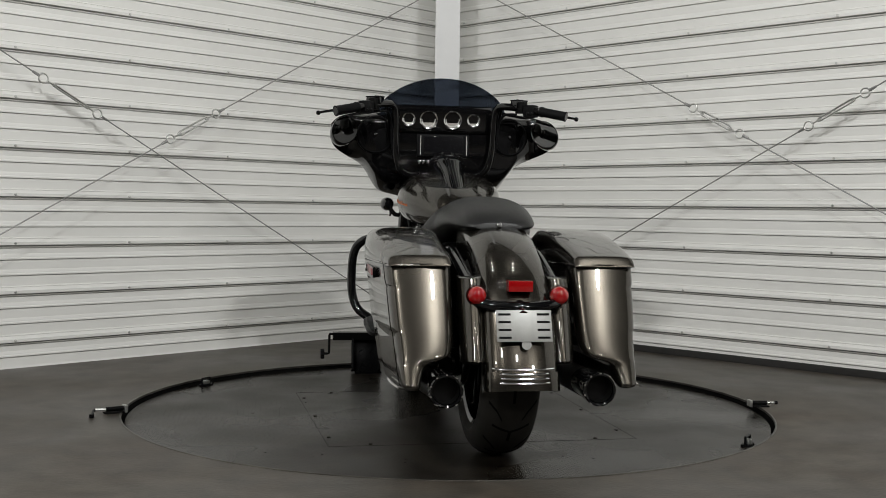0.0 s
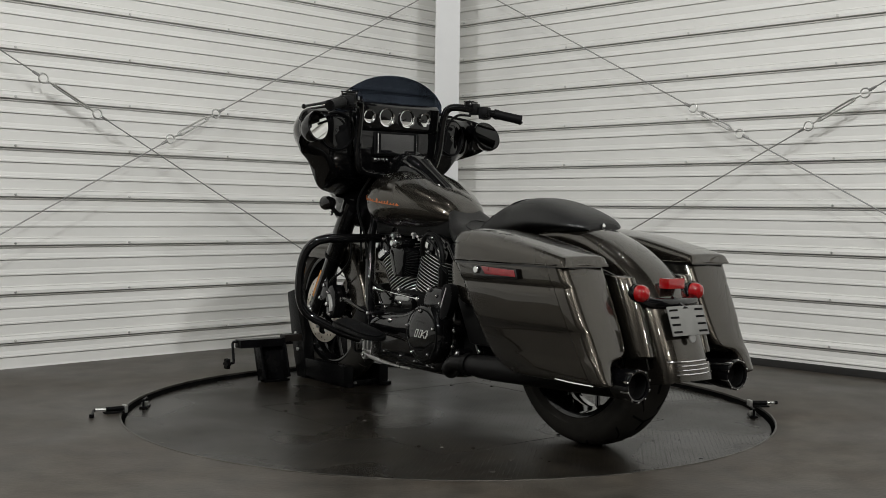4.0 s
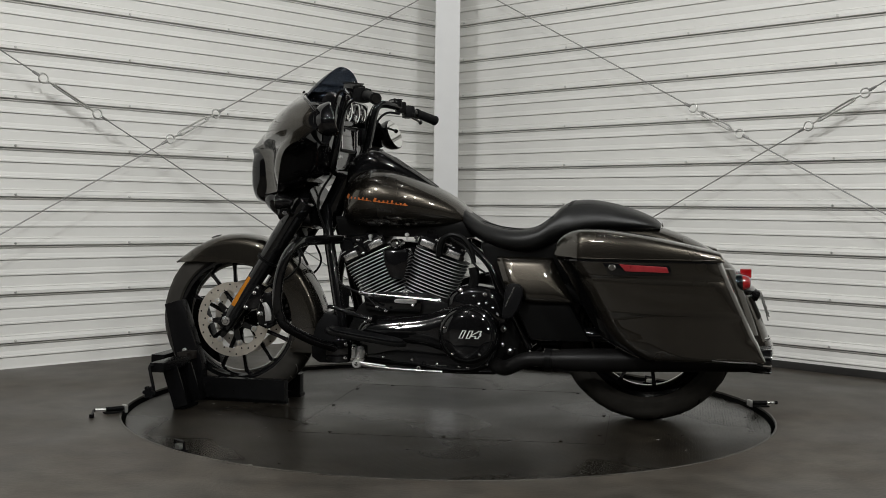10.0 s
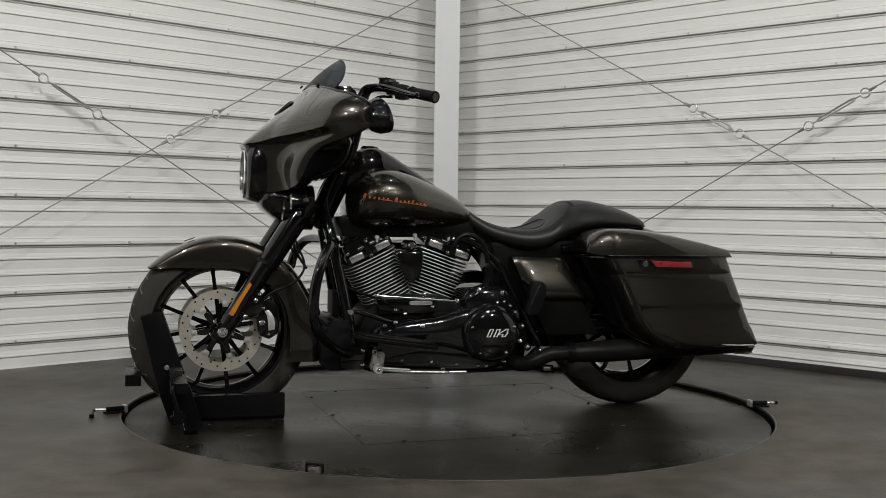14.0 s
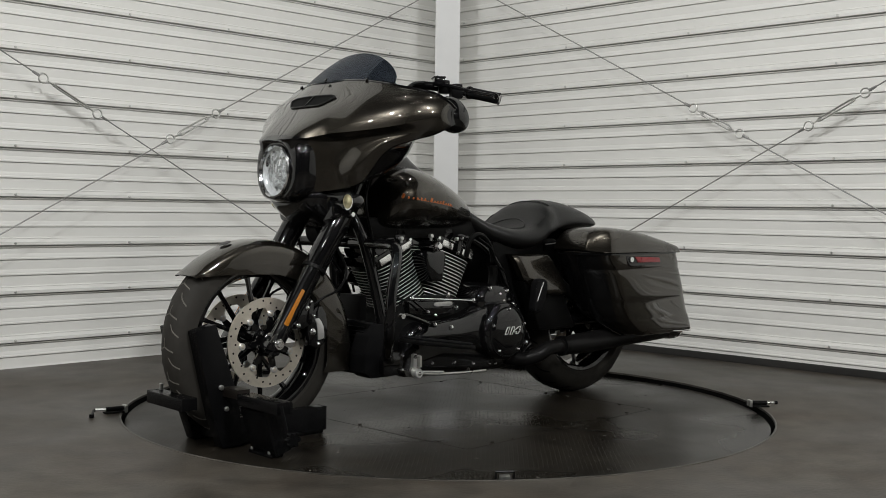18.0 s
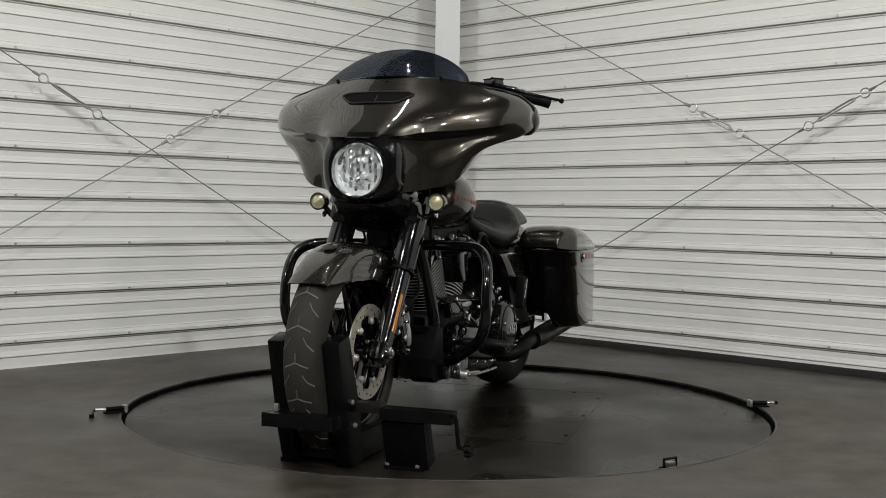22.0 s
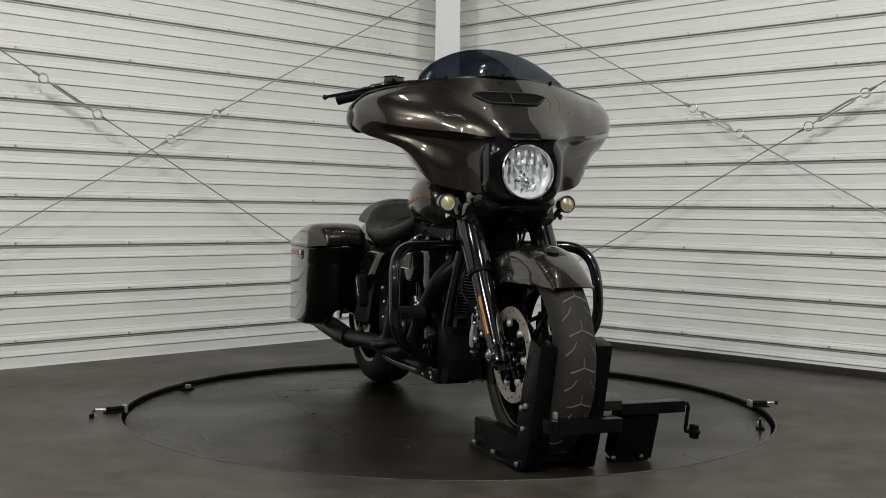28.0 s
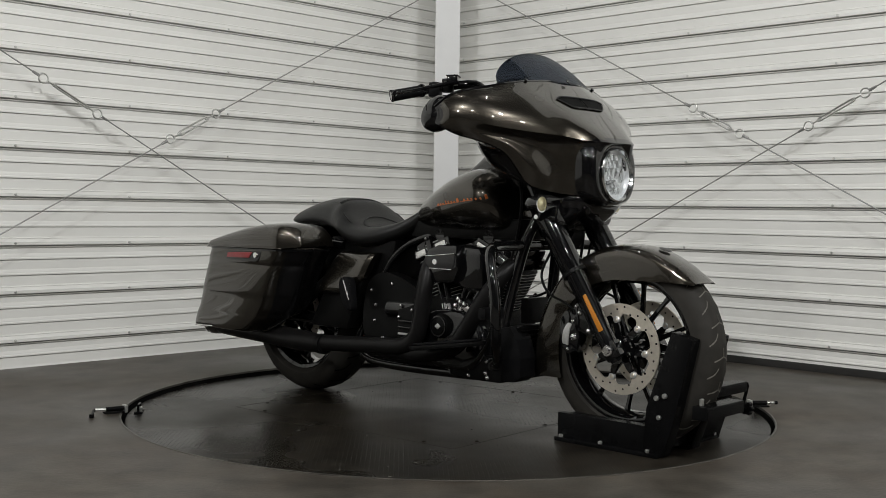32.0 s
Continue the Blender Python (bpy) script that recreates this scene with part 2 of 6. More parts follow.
def slab(poly, y0, y1, bev=0.004, plane="xz", seg=2):
    """Prism over a polygon in a plane, with rounded edges."""
    bm = bmesh.new()

    def at(a, b, c):
        return (a, c, b) if plane == "xz" else ((c, a, b) if plane == "yz" else (a, b, c))

    lo = [bm.verts.new(at(a, b, y0)) for a, b in poly]
    hi = [bm.verts.new(at(a, b, y1)) for a, b in poly]
    n = len(poly)
    bm.faces.new(lo)
    bm.faces.new(list(reversed(hi)))
    for i in range(n):
        bm.faces.new((lo[i], hi[i], hi[(i + 1) % n], lo[(i + 1) % n]))
    bmesh.ops.recalc_face_normals(bm, faces=bm.faces)
    if bev:
        bmesh.ops.bevel(bm, geom=list(bm.edges), offset=bev, segments=seg, profile=0.6, affect="EDGES")
    bm.verts.index_update()
    g = ([tuple(v.co) for v in bm.verts], [tuple(v.index for v in f.verts) for f in bm.faces])
    bm.free()
    return g


def closed_curve(pts, n):
    """Smooth closed outline through pts."""
    k = len(pts)
    p = spline([pts[(i - 2) % k] for i in range(k + 5)], (k + 4) * n + 1)
    return [tuple(q) for q in p[2 * n:(k + 2) * n]]


def pillow(poly, y0, y1, r, dome=0.0, n=6):
    """Prism over a smooth outline in the xz plane whose outer edge is rounded with radius r."""
    k = len(poly)
    p = [Vector(q) for q in poly]
    area = sum(p[i].x * p[(i + 1) % k].y - p[(i + 1) % k].x * p[i].y for i in range(k))
    nrm = []
    for i in range(k):
        t = (p[(i + 1) % k] - p[i - 1]).normalized()
        nrm.append(Vector((-t.y, t.x)) * (1 if area > 0 else -1))
    rings = [[(q.x, y0, q.y) for q in p]]
    for j in range(n + 1):
        a = math.pi / 2 * j / n
        rings.append([(q.x + m.x * r * (1 - math.cos(a)), y1 - r + r * math.sin(a), q.y + m.y * r * (1 - math.cos(a))) for q, m in zip(p, nrm)])
    c = sum((Vector(v) for v in rings[-1]), Vector()) / k
    for f in (0.8, 0.5, 0.2):
        rings.append([tuple(Vector((c.x, y1 + dome * (1 - f * f), c.z)) + Vector((v[0] - c.x, 0, v[2] - c.z)) * f) for v in rings[n + 1]])
    return skin(rings)


def flip(g, s):
    """Mirror to the other side of the centre plane."""
    return g if s > 0 else ([(p[0], -p[1], p[2]) for p in g[0]], *g[1:])


def rounded(y0, y1, z0, z1, n=20, e=3.0):
    """Superellipse section as (y, z) points."""
    cy, cz, hy, hz = (y0 + y1) / 2, (z0 + z1) / 2, (y1 - y0) / 2, (z1 - z0) / 2
    out = []
    for j in range(n):
        a = 2 * math.pi * j / n
        c, s = math.cos(a), math.sin(a)
        out.append((cy + hy * math.copysign(abs(c) ** (2 / e), c), cz + hz * math.copysign(abs(s) ** (2 / e), s)))
    return out


def empty(name, label, category, group=""):
    return tagged(new(name), label, category, group)


# ---------------------------------------------------------------- the room
ANG = radians(45.73)
ALONG_L = Vector((math.cos(ANG), math.sin(ANG), 0))
ALONG_R = Vector((math.sin(ANG), -math.cos(ANG), 0))
N_L = Vector((-math.sin(ANG), math.cos(ANG), 0))
N_R = Vector((math.cos(ANG), math.sin(ANG), 0))
CORNER = 1.99 * (N_L + N_R)
LONG, HIGH = 13.0, 5.2
PITCH = 0.2237


def wall_frame(origin, along, inward):
    m = Matrix.Identity(4)
    for i in range(3):
        m[i][0], m[i][1], m[i][2], m[i][3] = along[i], inward[i], (0, 0, 1)[i], origin[i]
    return m


def sheet_panel():
    """Ribbed sheet four ribs high, lying along x, ribs towards +y, from z = 0."""
    prof = [(0.0, 0.0)]
    for k in range(4):
        c = 0.05 + k * PITCH
        prof += [(c - 0.0245, 0.0), (c - 0.0240, -0.012), (c - 0.0205, -0.014), (c - 0.0195, -0.001), (c - 0.0140, 0.0005), (c - 0.0132, -0.012), (c - 0.0100, -0.012), (c - 0.0092, 0.0115), (c - 0.0075, 0.0130), (c + 0.006, 0.0130), (c + 0.0085, 0.0115), (c + 0.021, 0.0040), (c + 0.0215, 0.0058), (c + 0.0250, 0.0058), (c + 0.0275, 0.0)]
        for o in (0.0765, 0.149):
            prof += [(c + o - 0.0042, 0.0), (c + o - 0.0040, -0.007), (c + o - 0.0014, -0.007), (c + o - 0.0010, 0.0035), (c + o + 0.001, 0.0048), (c + o + 0.007, 0.0046), (c + o + 0.0095, 0.0026), (c + o + 0.024, 0.0012), (c + o + 0.0265, 0.0)]
    prof.append((4 * PITCH, 0.0))
    rings = [[(x, v, z) for z, v in prof] for x in (0.0, LONG)]
    return skin(rings, False, False)


def make_wall(name, origin, along, inward, label, bottom, screws):
    m = wall_frame(origin, along, inward)
    wall = part(name, box(LONG / 2, -0.095, HIGH / 2 + bottom / 2, LONG, 0.1, HIGH - bottom, 0), WALL)
    wall.matrix_world = m
    tagged(wall, label, "wall", kind="structure")
    first = None
    z = 0.129 - 0.05 - PITCH * 4
    while z < HIGH:
        if first is None:
            o = first = part("sheet_panel", sheet_panel(), WALL, wall, sharp=25)
        else:
            o = again(first, wall)
        o.matrix_basis = pose(0, 0, z)
        z += PITCH * 4
    sc = None
    for k in range(10):
        zc = 0.129 + k * PITCH
        for a in screws:
            if sc is None:
                sc = o = part("screw", can(0.006, 0, 0.006, (0, 0, 0), (0, 1, 0), 8, 0.001), ZINC, wall)
            else:
                o = again(sc, wall)
            o.matrix_basis = pose(a, 0.0125, zc)
    return wall


make_wall("wall_west", CORNER, -ALONG_L, -N_L, "white ribbed sheet metal wall meeting the floor", 0.0, [0.504 + 0.577 * k for k in range(6)])
make_wall("wall_east", CORNER, ALONG_R, -N_R, "white ribbed sheet metal wall above dark base flashing", 0.036, [0.161 + 0.81 * k for k in range(5)])

BACK = LONG - 0.2
for nm, o, al, inw in (("wall_south", CORNER - ALONG_L * BACK, ALONG_R, ALONG_L), ("wall_north", CORNER + ALONG_R * BACK, -ALONG_L, -ALONG_R)):
    w = part(nm, box(LONG / 2, -0.08, HIGH / 2, LONG + 0.4, 0.15, HIGH, 0), DARKWALL)
    w.matrix_world = wall_frame(o, al, inw)
    tagged(w, "plain dark wall of the building", "wall", kind="structure")

bf = part("baseboard", box(LONG / 2, 0.004, 0.018, LONG, 0.012, 0.036, 0.002), BASE)
bf.matrix_world = wall_frame(CORNER, ALONG_R, -N_R)
tagged(bf, "dark flashing strip along the wall foot", "baseboard", kind="structure")

mid = CORNER + (ALONG_R - ALONG_L) * (LONG / 2)
ce = part("ceiling", box(0, 0, 0, LONG + 0.6, LONG + 0.6, 0.1, 0), CEILING)
ce.matrix_world = pose(mid.x, mid.y, HIGH + 0.05, 0, 0, 45.73)
tagged(ce, "plain dark ceiling", "ceiling", kind="structure")

RING_R, DROP = 1.2192, 0.019


def floor_mesh():
    n = 144
    rings = []
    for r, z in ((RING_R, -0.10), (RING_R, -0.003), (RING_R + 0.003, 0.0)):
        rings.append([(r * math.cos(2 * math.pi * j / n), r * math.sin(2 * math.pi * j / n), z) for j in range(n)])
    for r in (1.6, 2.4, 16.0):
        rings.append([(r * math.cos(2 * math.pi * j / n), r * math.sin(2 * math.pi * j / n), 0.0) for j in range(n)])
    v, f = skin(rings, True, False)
    # Inner wall faces get PIT: the gap's shadow is put into the colour.
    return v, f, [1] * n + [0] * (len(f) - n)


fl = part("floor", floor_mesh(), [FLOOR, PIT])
tagged(fl, "dark grey rubber floor with a round turntable pit", "floor", kind="structure")
# Pit bottom is near-black too, as painted gap shade.
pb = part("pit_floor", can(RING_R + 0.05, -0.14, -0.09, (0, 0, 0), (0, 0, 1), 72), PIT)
tagged(pb, "bottom of the turntable pit, black for gap shade", "pit floor", kind="structure")
el = part("trim", lathe([(RING_R - 0.003, -0.006), (RING_R + 0.003, -0.006), (RING_R + 0.0042, 0.0008), (RING_R + 0.003, 0.0022), (RING_R + 0.001, 0.0030), (RING_R - 0.001, 0.0028), (RING_R - 0.0026, 0.0016), (RING_R - 0.003, -0.006)], (0, 0, 0), (0, 0, 1), 144), EDGE)
tagged(el, "worn steel edge of the turntable pit", "trim", kind="structure")

# steel column in the corner
col = empty("column", "white painted steel column in the corner", "column")
col["kind"] = "structure"
col.matrix_world = pose(-0.030, 2.37, 0, 0, 0, 0)
part("flange", box(0, -0.10, 2.58, 0.143, 0.012, 5.15, 0.002), COLUMN, col)
part("flange", box(0, 0.10, 2.58, 0.143, 0.012, 5.15, 0.002), COLUMN, col)
part("web", box(0, 0, 2.58, 0.01, 0.19, 5.15, 0.001), COLUMN, col)

# crossed brace rods in front of both ribbed walls


def brace(name, frame_m, a, b, along_buckle, gap, label):
    """Rod from a to b (along, height) with eyes and a turnbuckle of half width gap centred at along_buckle."""
    A, B = Vector((a[0], 0.11, a[1])), Vector((b[0], 0.11, b[1]))
    d = (B - A).normalized()
    e = empty(name, label, "brace cable", "wall brace cables")
    e.matrix_world = frame_m
    c = A + d * ((along_buckle - A.x) / d.x)
    hl = 0.1735
    part("cable", tube([A, c - d * hl], 0.0034, 8), CABLE, e)
    part("cable", tube([c + d * hl, B], 0.0034, 8), CABLE, e)
    side = Vector((0, 1, 0))
    up = d.cross(side).normalized()
    for s in (-1, 1):
        k = c + d * (s * (hl - 0.022))
        part("eye_ring", tube([k + (d * math.cos(t) + up * math.sin(t)) * 0.022 for t in (2 * math.pi * i / 20 for i in range(21))], 0.0042, 8, 0, False), ZINC, e)
        part("thimble", tube([c + d * (s * (hl + 0.0)), c + d * (s * (hl + 0.035))], [0.008, 0.006], 8), CABLE, e)
        part("hook_bolt", tube([c + d * (s * 0.08), c + d * (s * (hl - 0.044))], 0.0045, 8), ZINC, e)
    for s in (-1, 1):
        part("turnbuckle_bar", tube([c - d * 0.10 + up * 0.004 * s, c - d * 0.085 + up * gap * s, c + d * 0.085 + up * gap * s, c + d * 0.10 + up * 0.004 * s], 0.0048, 8), ZINC, e)
    return e


FW = wall_frame(CORNER, -ALONG_L, -N_L)
FE = wall_frame(CORNER, ALONG_R, -N_R)
brace("brace_cable", FW, (0.251, 0.004), (5.202, 2.657), 2.592, 0.0045, "grey steel brace cable with turnbuckle before white wall")
brace("brace_cable", FW, (0.012, 2.212), (4.051, 0.004), 1.931, 0.010, "grey steel brace cable with open turnbuckle before white wall")
brace("brace_cable", FE, (0.254, 0.017), (5.306, 2.609), 2.642, 0.007, "grey steel brace cable with turnbuckle before white wall")
brace("brace_cable", FE, (0.03, 2.265), (4.287, 0.024), 2.012, 0.010, "grey steel brace cable with open turnbuckle before white wall")

# ---------------------------------------------------------------- turntable, in its own frame (z = 0 is its top)
turntable = part("turntable", lathe([(0.0001, -0.05), (RING_R - 0.022, -0.05), (RING_R - 0.016, -0.045), (RING_R - 0.014, -0.003), (RING_R - 0.017, 0.0), (0.0001, 0.0)], (0, 0, 0), (0, 0, 1), 144), TABLE)
tagged(turntable, "round dark diamond-plate turntable set into the floor", "turntable")


def seam(a, b, w=0.0013):
    A, B = Vector((*a, 0.0006)), Vector((*b, 0.0006))
    d = (B - A).normalized() * 0.5
    s = Vector((-d.y, d.x, 0)).normalized() * w / 2
    return ([A - s, B - s, B + s, A + s, A - s - Vector((0, 0, 0.004)), B - s - Vector((0, 0, 0.004)), B + s - Vector((0, 0, 0.004)), A + s - Vector((0, 0, 0.004))], [(0, 1, 2, 3), (4, 7, 6, 5), (0, 4, 5, 1), (1, 5, 6, 2), (2, 6, 7, 3), (3, 7, 4, 0)])


H = [(-0.60, -0.56), (0.50, -0.515), (0.44, 0.575), (-0.64, 0.49)]
for i in range(4):
    part("hatch_joint", seam(H[i], H[(i + 1) % 4]), JOINT, turntable)
bolt = None
for i in range(4):
    for f in (0.12, 0.5, 0.88):
        q = Vector(H[i]).lerp(Vector(H[(i + 1) % 4]), f) * 0.965
        g = can(0.007, -0.002, 0.003, (0, 0, 0), (0, 0, 1), 10, 0.001)
        bolt = part("bolt", g, JOINT, turntable) if bolt is None else again(bolt, turntable)
        bolt.matrix_basis = pose(q.x, q.y, 0)


rnd = random.Random(11)
fleck, dark = [], []
for i in range(70):
    a, r = rnd.uniform(0, 6.28), 1.17 * math.sqrt(rnd.uniform(0.02, 1))
    n, s0, st = 7, rnd.uniform(0.0015, 0.0042), rnd.uniform(1, 3)
    q = [(s0 * st * rnd.uniform(0.6, 1) * math.cos(2 * math.pi * j / n), s0 * rnd.uniform(0.6, 1) * math.sin(2 * math.pi * j / n)) for j in range(n)]
    g = slab(q, -0.0005, 0.0009, 0, "xy")
    (fleck if i % 5 else dark).append(moved(g, pose(r * math.cos(a), r * math.sin(a), 0, 0, 0, rnd.uniform(0, 360))))
part("dirt_fleck", join(*fleck), FLECK, turntable, "pale dust flecks")["kind"] = "stuff"
part("dirt_fleck", join(*dark), PIT, turntable, "dark grease spots")["kind"] = "stuff"


def lift_ring(ang):
    r = 1.165
    c = Vector((r * math.cos(ang), r * math.sin(ang), 0))
    t = Vector((-math.sin(ang), math.cos(ang), 0))
    n = Vector((math.cos(ang), math.sin(ang), 0))
    lug = part("lift_ring", join(box(c.x, c.y, 0.004, 0.03, 0.062, 0.008, 0.002, Matrix.Rotation(ang, 4, "Z")), tube([c - t * 0.026 + n * 0.0, c - t * 0.026 + Vector((0, 0, 0.032)), c + t * 0.026 + Vector((0, 0, 0.032)), c + t * 0.026], 0.0045, 8)), STANDBLK, turntable, "black steel lift ring")
    part("pad", box(c.x, c.y, 0.014, 0.02, 0.03, 0.016, 0.003, Matrix.Rotation(ang, 4, "Z")), ZINC, lug)


lift_ring(math.atan2(0.989, 0.682))
lift_ring(math.atan2(-0.928, -0.767))

# floor latches beside the pit


def floor_latch(a, b, c, label, handle):
    """Spring latch with its barrel from a to b and its plunger on to c."""
    A, B, C = (Vector((*p, 0.016)) for p in (a, b, c))
    d = (B - A).normalized()
    turn = Matrix.Rotation(math.atan2(d.y, d.x), 4, "Z")
    m = (A + B) / 2
    e = empty("floor_latch", label, "latch", "floor latches")
    part("base_plate", box(m.x, m.y, 0.003, (B - A).length + 0.012, 0.032, 0.006, 0.001, turn), PIT, e)
    part("barrel", tube([A, B], 0.0085, 12), STANDBLK, e)
    part("plunger", tube([B, C], 0.0055, 10), ZINC, e)
    part("end_bracket", box(A.x, A.y, 0.014, 0.012, 0.034, 0.026, 0.002, turn), ZINC, e)
    if handle:
        part("handle", tube([C, C + d * 0.006 + Vector((0.004, -0.012, -0.002)), Vector((*handle, 0.006))], 0.005, 8, 10), STANDBLK, e)
        part("handle_tip", can(0.009, -0.006, 0.008, (*handle, 0.006), (0, 0, 1), 10), STANDBLK, e)
    else:
        part("plunger_tip", tube([C, C + d * 0.012], 0.007, 10), STANDBLK, e)
    return e


floor_latch((-1.18, -0.252), (-1.237, -0.292), (-1.273, -0.306), "black and silver floor latch with bent handle", (-1.263, -0.374))
floor_latch((1.182, 0.052), (1.25, 0.058), (1.28, 0.06), "black and silver spring latch on the floor", None)

# ---------------------------------------------------------------- wheel chock, in the motorcycle's frame
chock = empty("wheel_chock", "black steel motorcycle wheel chock bolted to the turntable", "wheel chock")
for s in (1, -1):
    y = 0.090 * s
    up = part("side_upright", slab([(1.151, 0.382), (1.077, 0.402), (0.990, 0.154), (0.977, 0.004), (1.050, 0.004), (1.081, 0.092), (1.098, 0.155)], y - 0.026, y + 0.026, 0.004), STANDBLK, chock)
    part("bolt", can(0.009, 0.0, 0.010, (1.06, y + 0.025 * s, 0.20), (0, s, 0), 8), ZINC, up)
    part("bolt", can(0.009, 0.0, 0.010, (1.03, y + 0.025 * s, 0.19), (0, s, 0), 8), ZINC, up)
    part("bolt", can(0.008, 0.0, 0.010, (1.04, y + 0.025 * s, 0.13), (0, s, 0), 8), ZINC, up)
    rail = part("base_rail", join(box(0.84, y, 0.0545, 0.40, 0.045, 0.081, 0.003), box(0.84, y - 0.012 * s if s > 0 else y + 0.012 * s, 0.007, 0.40, 0.030 if s > 0 else 0.056, 0.014, 0.002)), STANDBLK, chock)
    for bx in (0.66, 0.82, 1.0):
        part("anchor_bolt", can(0.008, 0.0, 0.010, (bx, y - 0.030, 0.013) if s < 0 else (bx, y - 0.045, 0.013), (0, 0, 1), 6), ZINC, rail)
part("front_plate", box(1.022, 0.0, 0.062, 0.02, 0.17, 0.085, 0.004), STANDBLK, chock)
part("cradle_plate", box(0.72, 0.0, 0.015, 0.10, 0.15, 0.022, 0.003), STANDBLK, chock)
cb = part("cross_bar", box(1.175, 0.012, 0.158, 0.055, 0.225, 0.040, 0.004), STANDBLK, chock)
part("end_cap", box(1.175, -0.098, 0.158, 0.050, 0.016, 0.042, 0.003), STANDBLK, cb)
part("pivot_bolt", can(0.008, 0.0, 0.022, (1.165, -0.075, 0.178), (0, 0, 1), 6), ZINC, cb)
arm = part("support_arm", box(1.026, 0.315, 0.172, 0.056, 0.222, 0.036, 0.003), STANDBLK, chock)
part("arm_bar", box(1.030, 0.155, 0.186, 0.044, 0.10, 0.030, 0.002), RUSTY, arm, "bare brown steel bar")
lean = Matrix.Rotation(radians(18), 4, "Y")
leg = part("support_leg", moved(join(box(0, 0.2725, 0.078, 0.012, 0.135, 0.150, 0.002), box(-0.028, 0.211, 0.078, 0.05, 0.010, 0.150, 0.002), box(-0.028, 0.334, 0.078, 0.05, 0.010, 0.150, 0.002)), Matrix.Translation((0.992, 0, 0.004)) @ lean), STANDBLK, chock)
part("foot_plate", box(0.985, 0.262, 0.006, 0.046, 0.125, 0.010, 0.002), STANDBLK, leg)
for by in (0.208, 0.305):
    part("anchor_bolt", can(0.008, 0, 0.010, (0.998, by, 0.010), (0, 0, 1), 6), ZINC, leg)
crank = part("crank", tube([(1.040, 0.425, 0.180), (1.048, 0.438, 0.180), (1.048, 0.441, 0.172), (1.030, 0.443, 0.098), (1.029, 0.445, 0.090), (1.030, 0.452, 0.088), (1.031, 0.466, 0.088)], 0.0060, 10), STANDBLK, chock)
KC = (1.031, 0.474, 0.087)
kn = []
for i in range(6):
    a = math.pi * i / 3
    kn.append(can(0.008, -0.009, 0.009, (KC[0] + 0.017 * math.cos(a), KC[1], KC[2] + 0.017 * math.sin(a)), (0, 1, 0), 10))
part("knob", join(can(0.017, -0.009, 0.009, KC, (0, 1, 0), 18), *kn), STANDBLK, crank)

# ---------------------------------------------------------------- the motorcycle (x forward, y to its left, z up from the turntable)
bike = empty("motorcycle", "dark brown metallic and black touring motorcycle in a wheel chock", "motorcycle")
FAX, RAX = Vector((0.868, 0.0, 0.327)), Vector((-0.752, 0.0, 0.3285))


def bolt_heads(parent, places, axis, r=0.007, mat=None):
    for p in places:
        part("bolt", dome(r, 0.008, p, axis), mat or CHROME, parent)


def tyre_geo(R, half, rim, center):
    """Tyre section with rounded crown and sidewalls."""
    prof = []
    for j in range(17):
        a = math.pi * j / 16
        c, s = math.cos(a), math.sin(a)
        prof.append((R - 0.075 + 0.075 * s ** 0.75, half * math.copysign(abs(c) ** 0.8, c)))
    prof += [(rim + 0.004, -half * 0.82), (rim - 0.006, -half * 0.72), (rim - 0.006, half * 0.72), (rim + 0.004, half * 0.82), prof[0]]
    return lathe(prof, center, (0, 1, 0), 72)


def tread_marks(R, half, center, n, spread, wd):
    """Chevron grooves standing just proud as worn pale sipes."""
    out = []
    for k in range(n):
        for s in (-1, 1):
            for (u0, w0, u1, w1) in (((0.0, 1.15, 0.0, 0.0), (0.0, 0.0, 0.62, -0.62)) if k % 2 == 0 else ((0.34, 0.75, 0.52, -0.05), (0.52, -0.05, 0.80, -0.75))):
                ring_pts = []
                for f in (0.0, 0.5, 1.0):
                    u = (u0 + (u1 - u0) * f) * half * s
                    w = (w0 + (w1 - w0) * f) * spread
                    ang = 2 * math.pi * k / n + w
                    uu = abs(u) / half
                    c = uu ** (1 / 0.8)
                    rr = R - 0.075 + 0.075 * max(1 - c * c, 0.0001) ** 0.375 + 0.0011
                    ring_pts.append((rr, u, ang))
                along = abs(u1 - u0) < 0.01
                v = []
                for dr in (0.0, -0.004):
                    for rr, u, ang in ring_pts:
                        for o in (-wd, wd):
                            aa = ang + (0.0 if along else o / rr)
                            v.append((center[0] + (rr + dr) * math.cos(aa), center[1] + u + (o if along else 0.0), center[2] + (rr + dr) * math.sin(aa)))
                f = []
                for i in range(2):
                    a = i * 2
                    f += [(a, a + 1, a + 3, a + 2), (a + 6, a + 8, a + 9, a + 7), (a, a + 2, a + 8, a + 6), (a + 1, a + 7, a + 9, a + 3)]
                f += [(0, 6, 7, 1), (4, 5, 11, 10)]
                out.append((v, f))
    return join(*out)


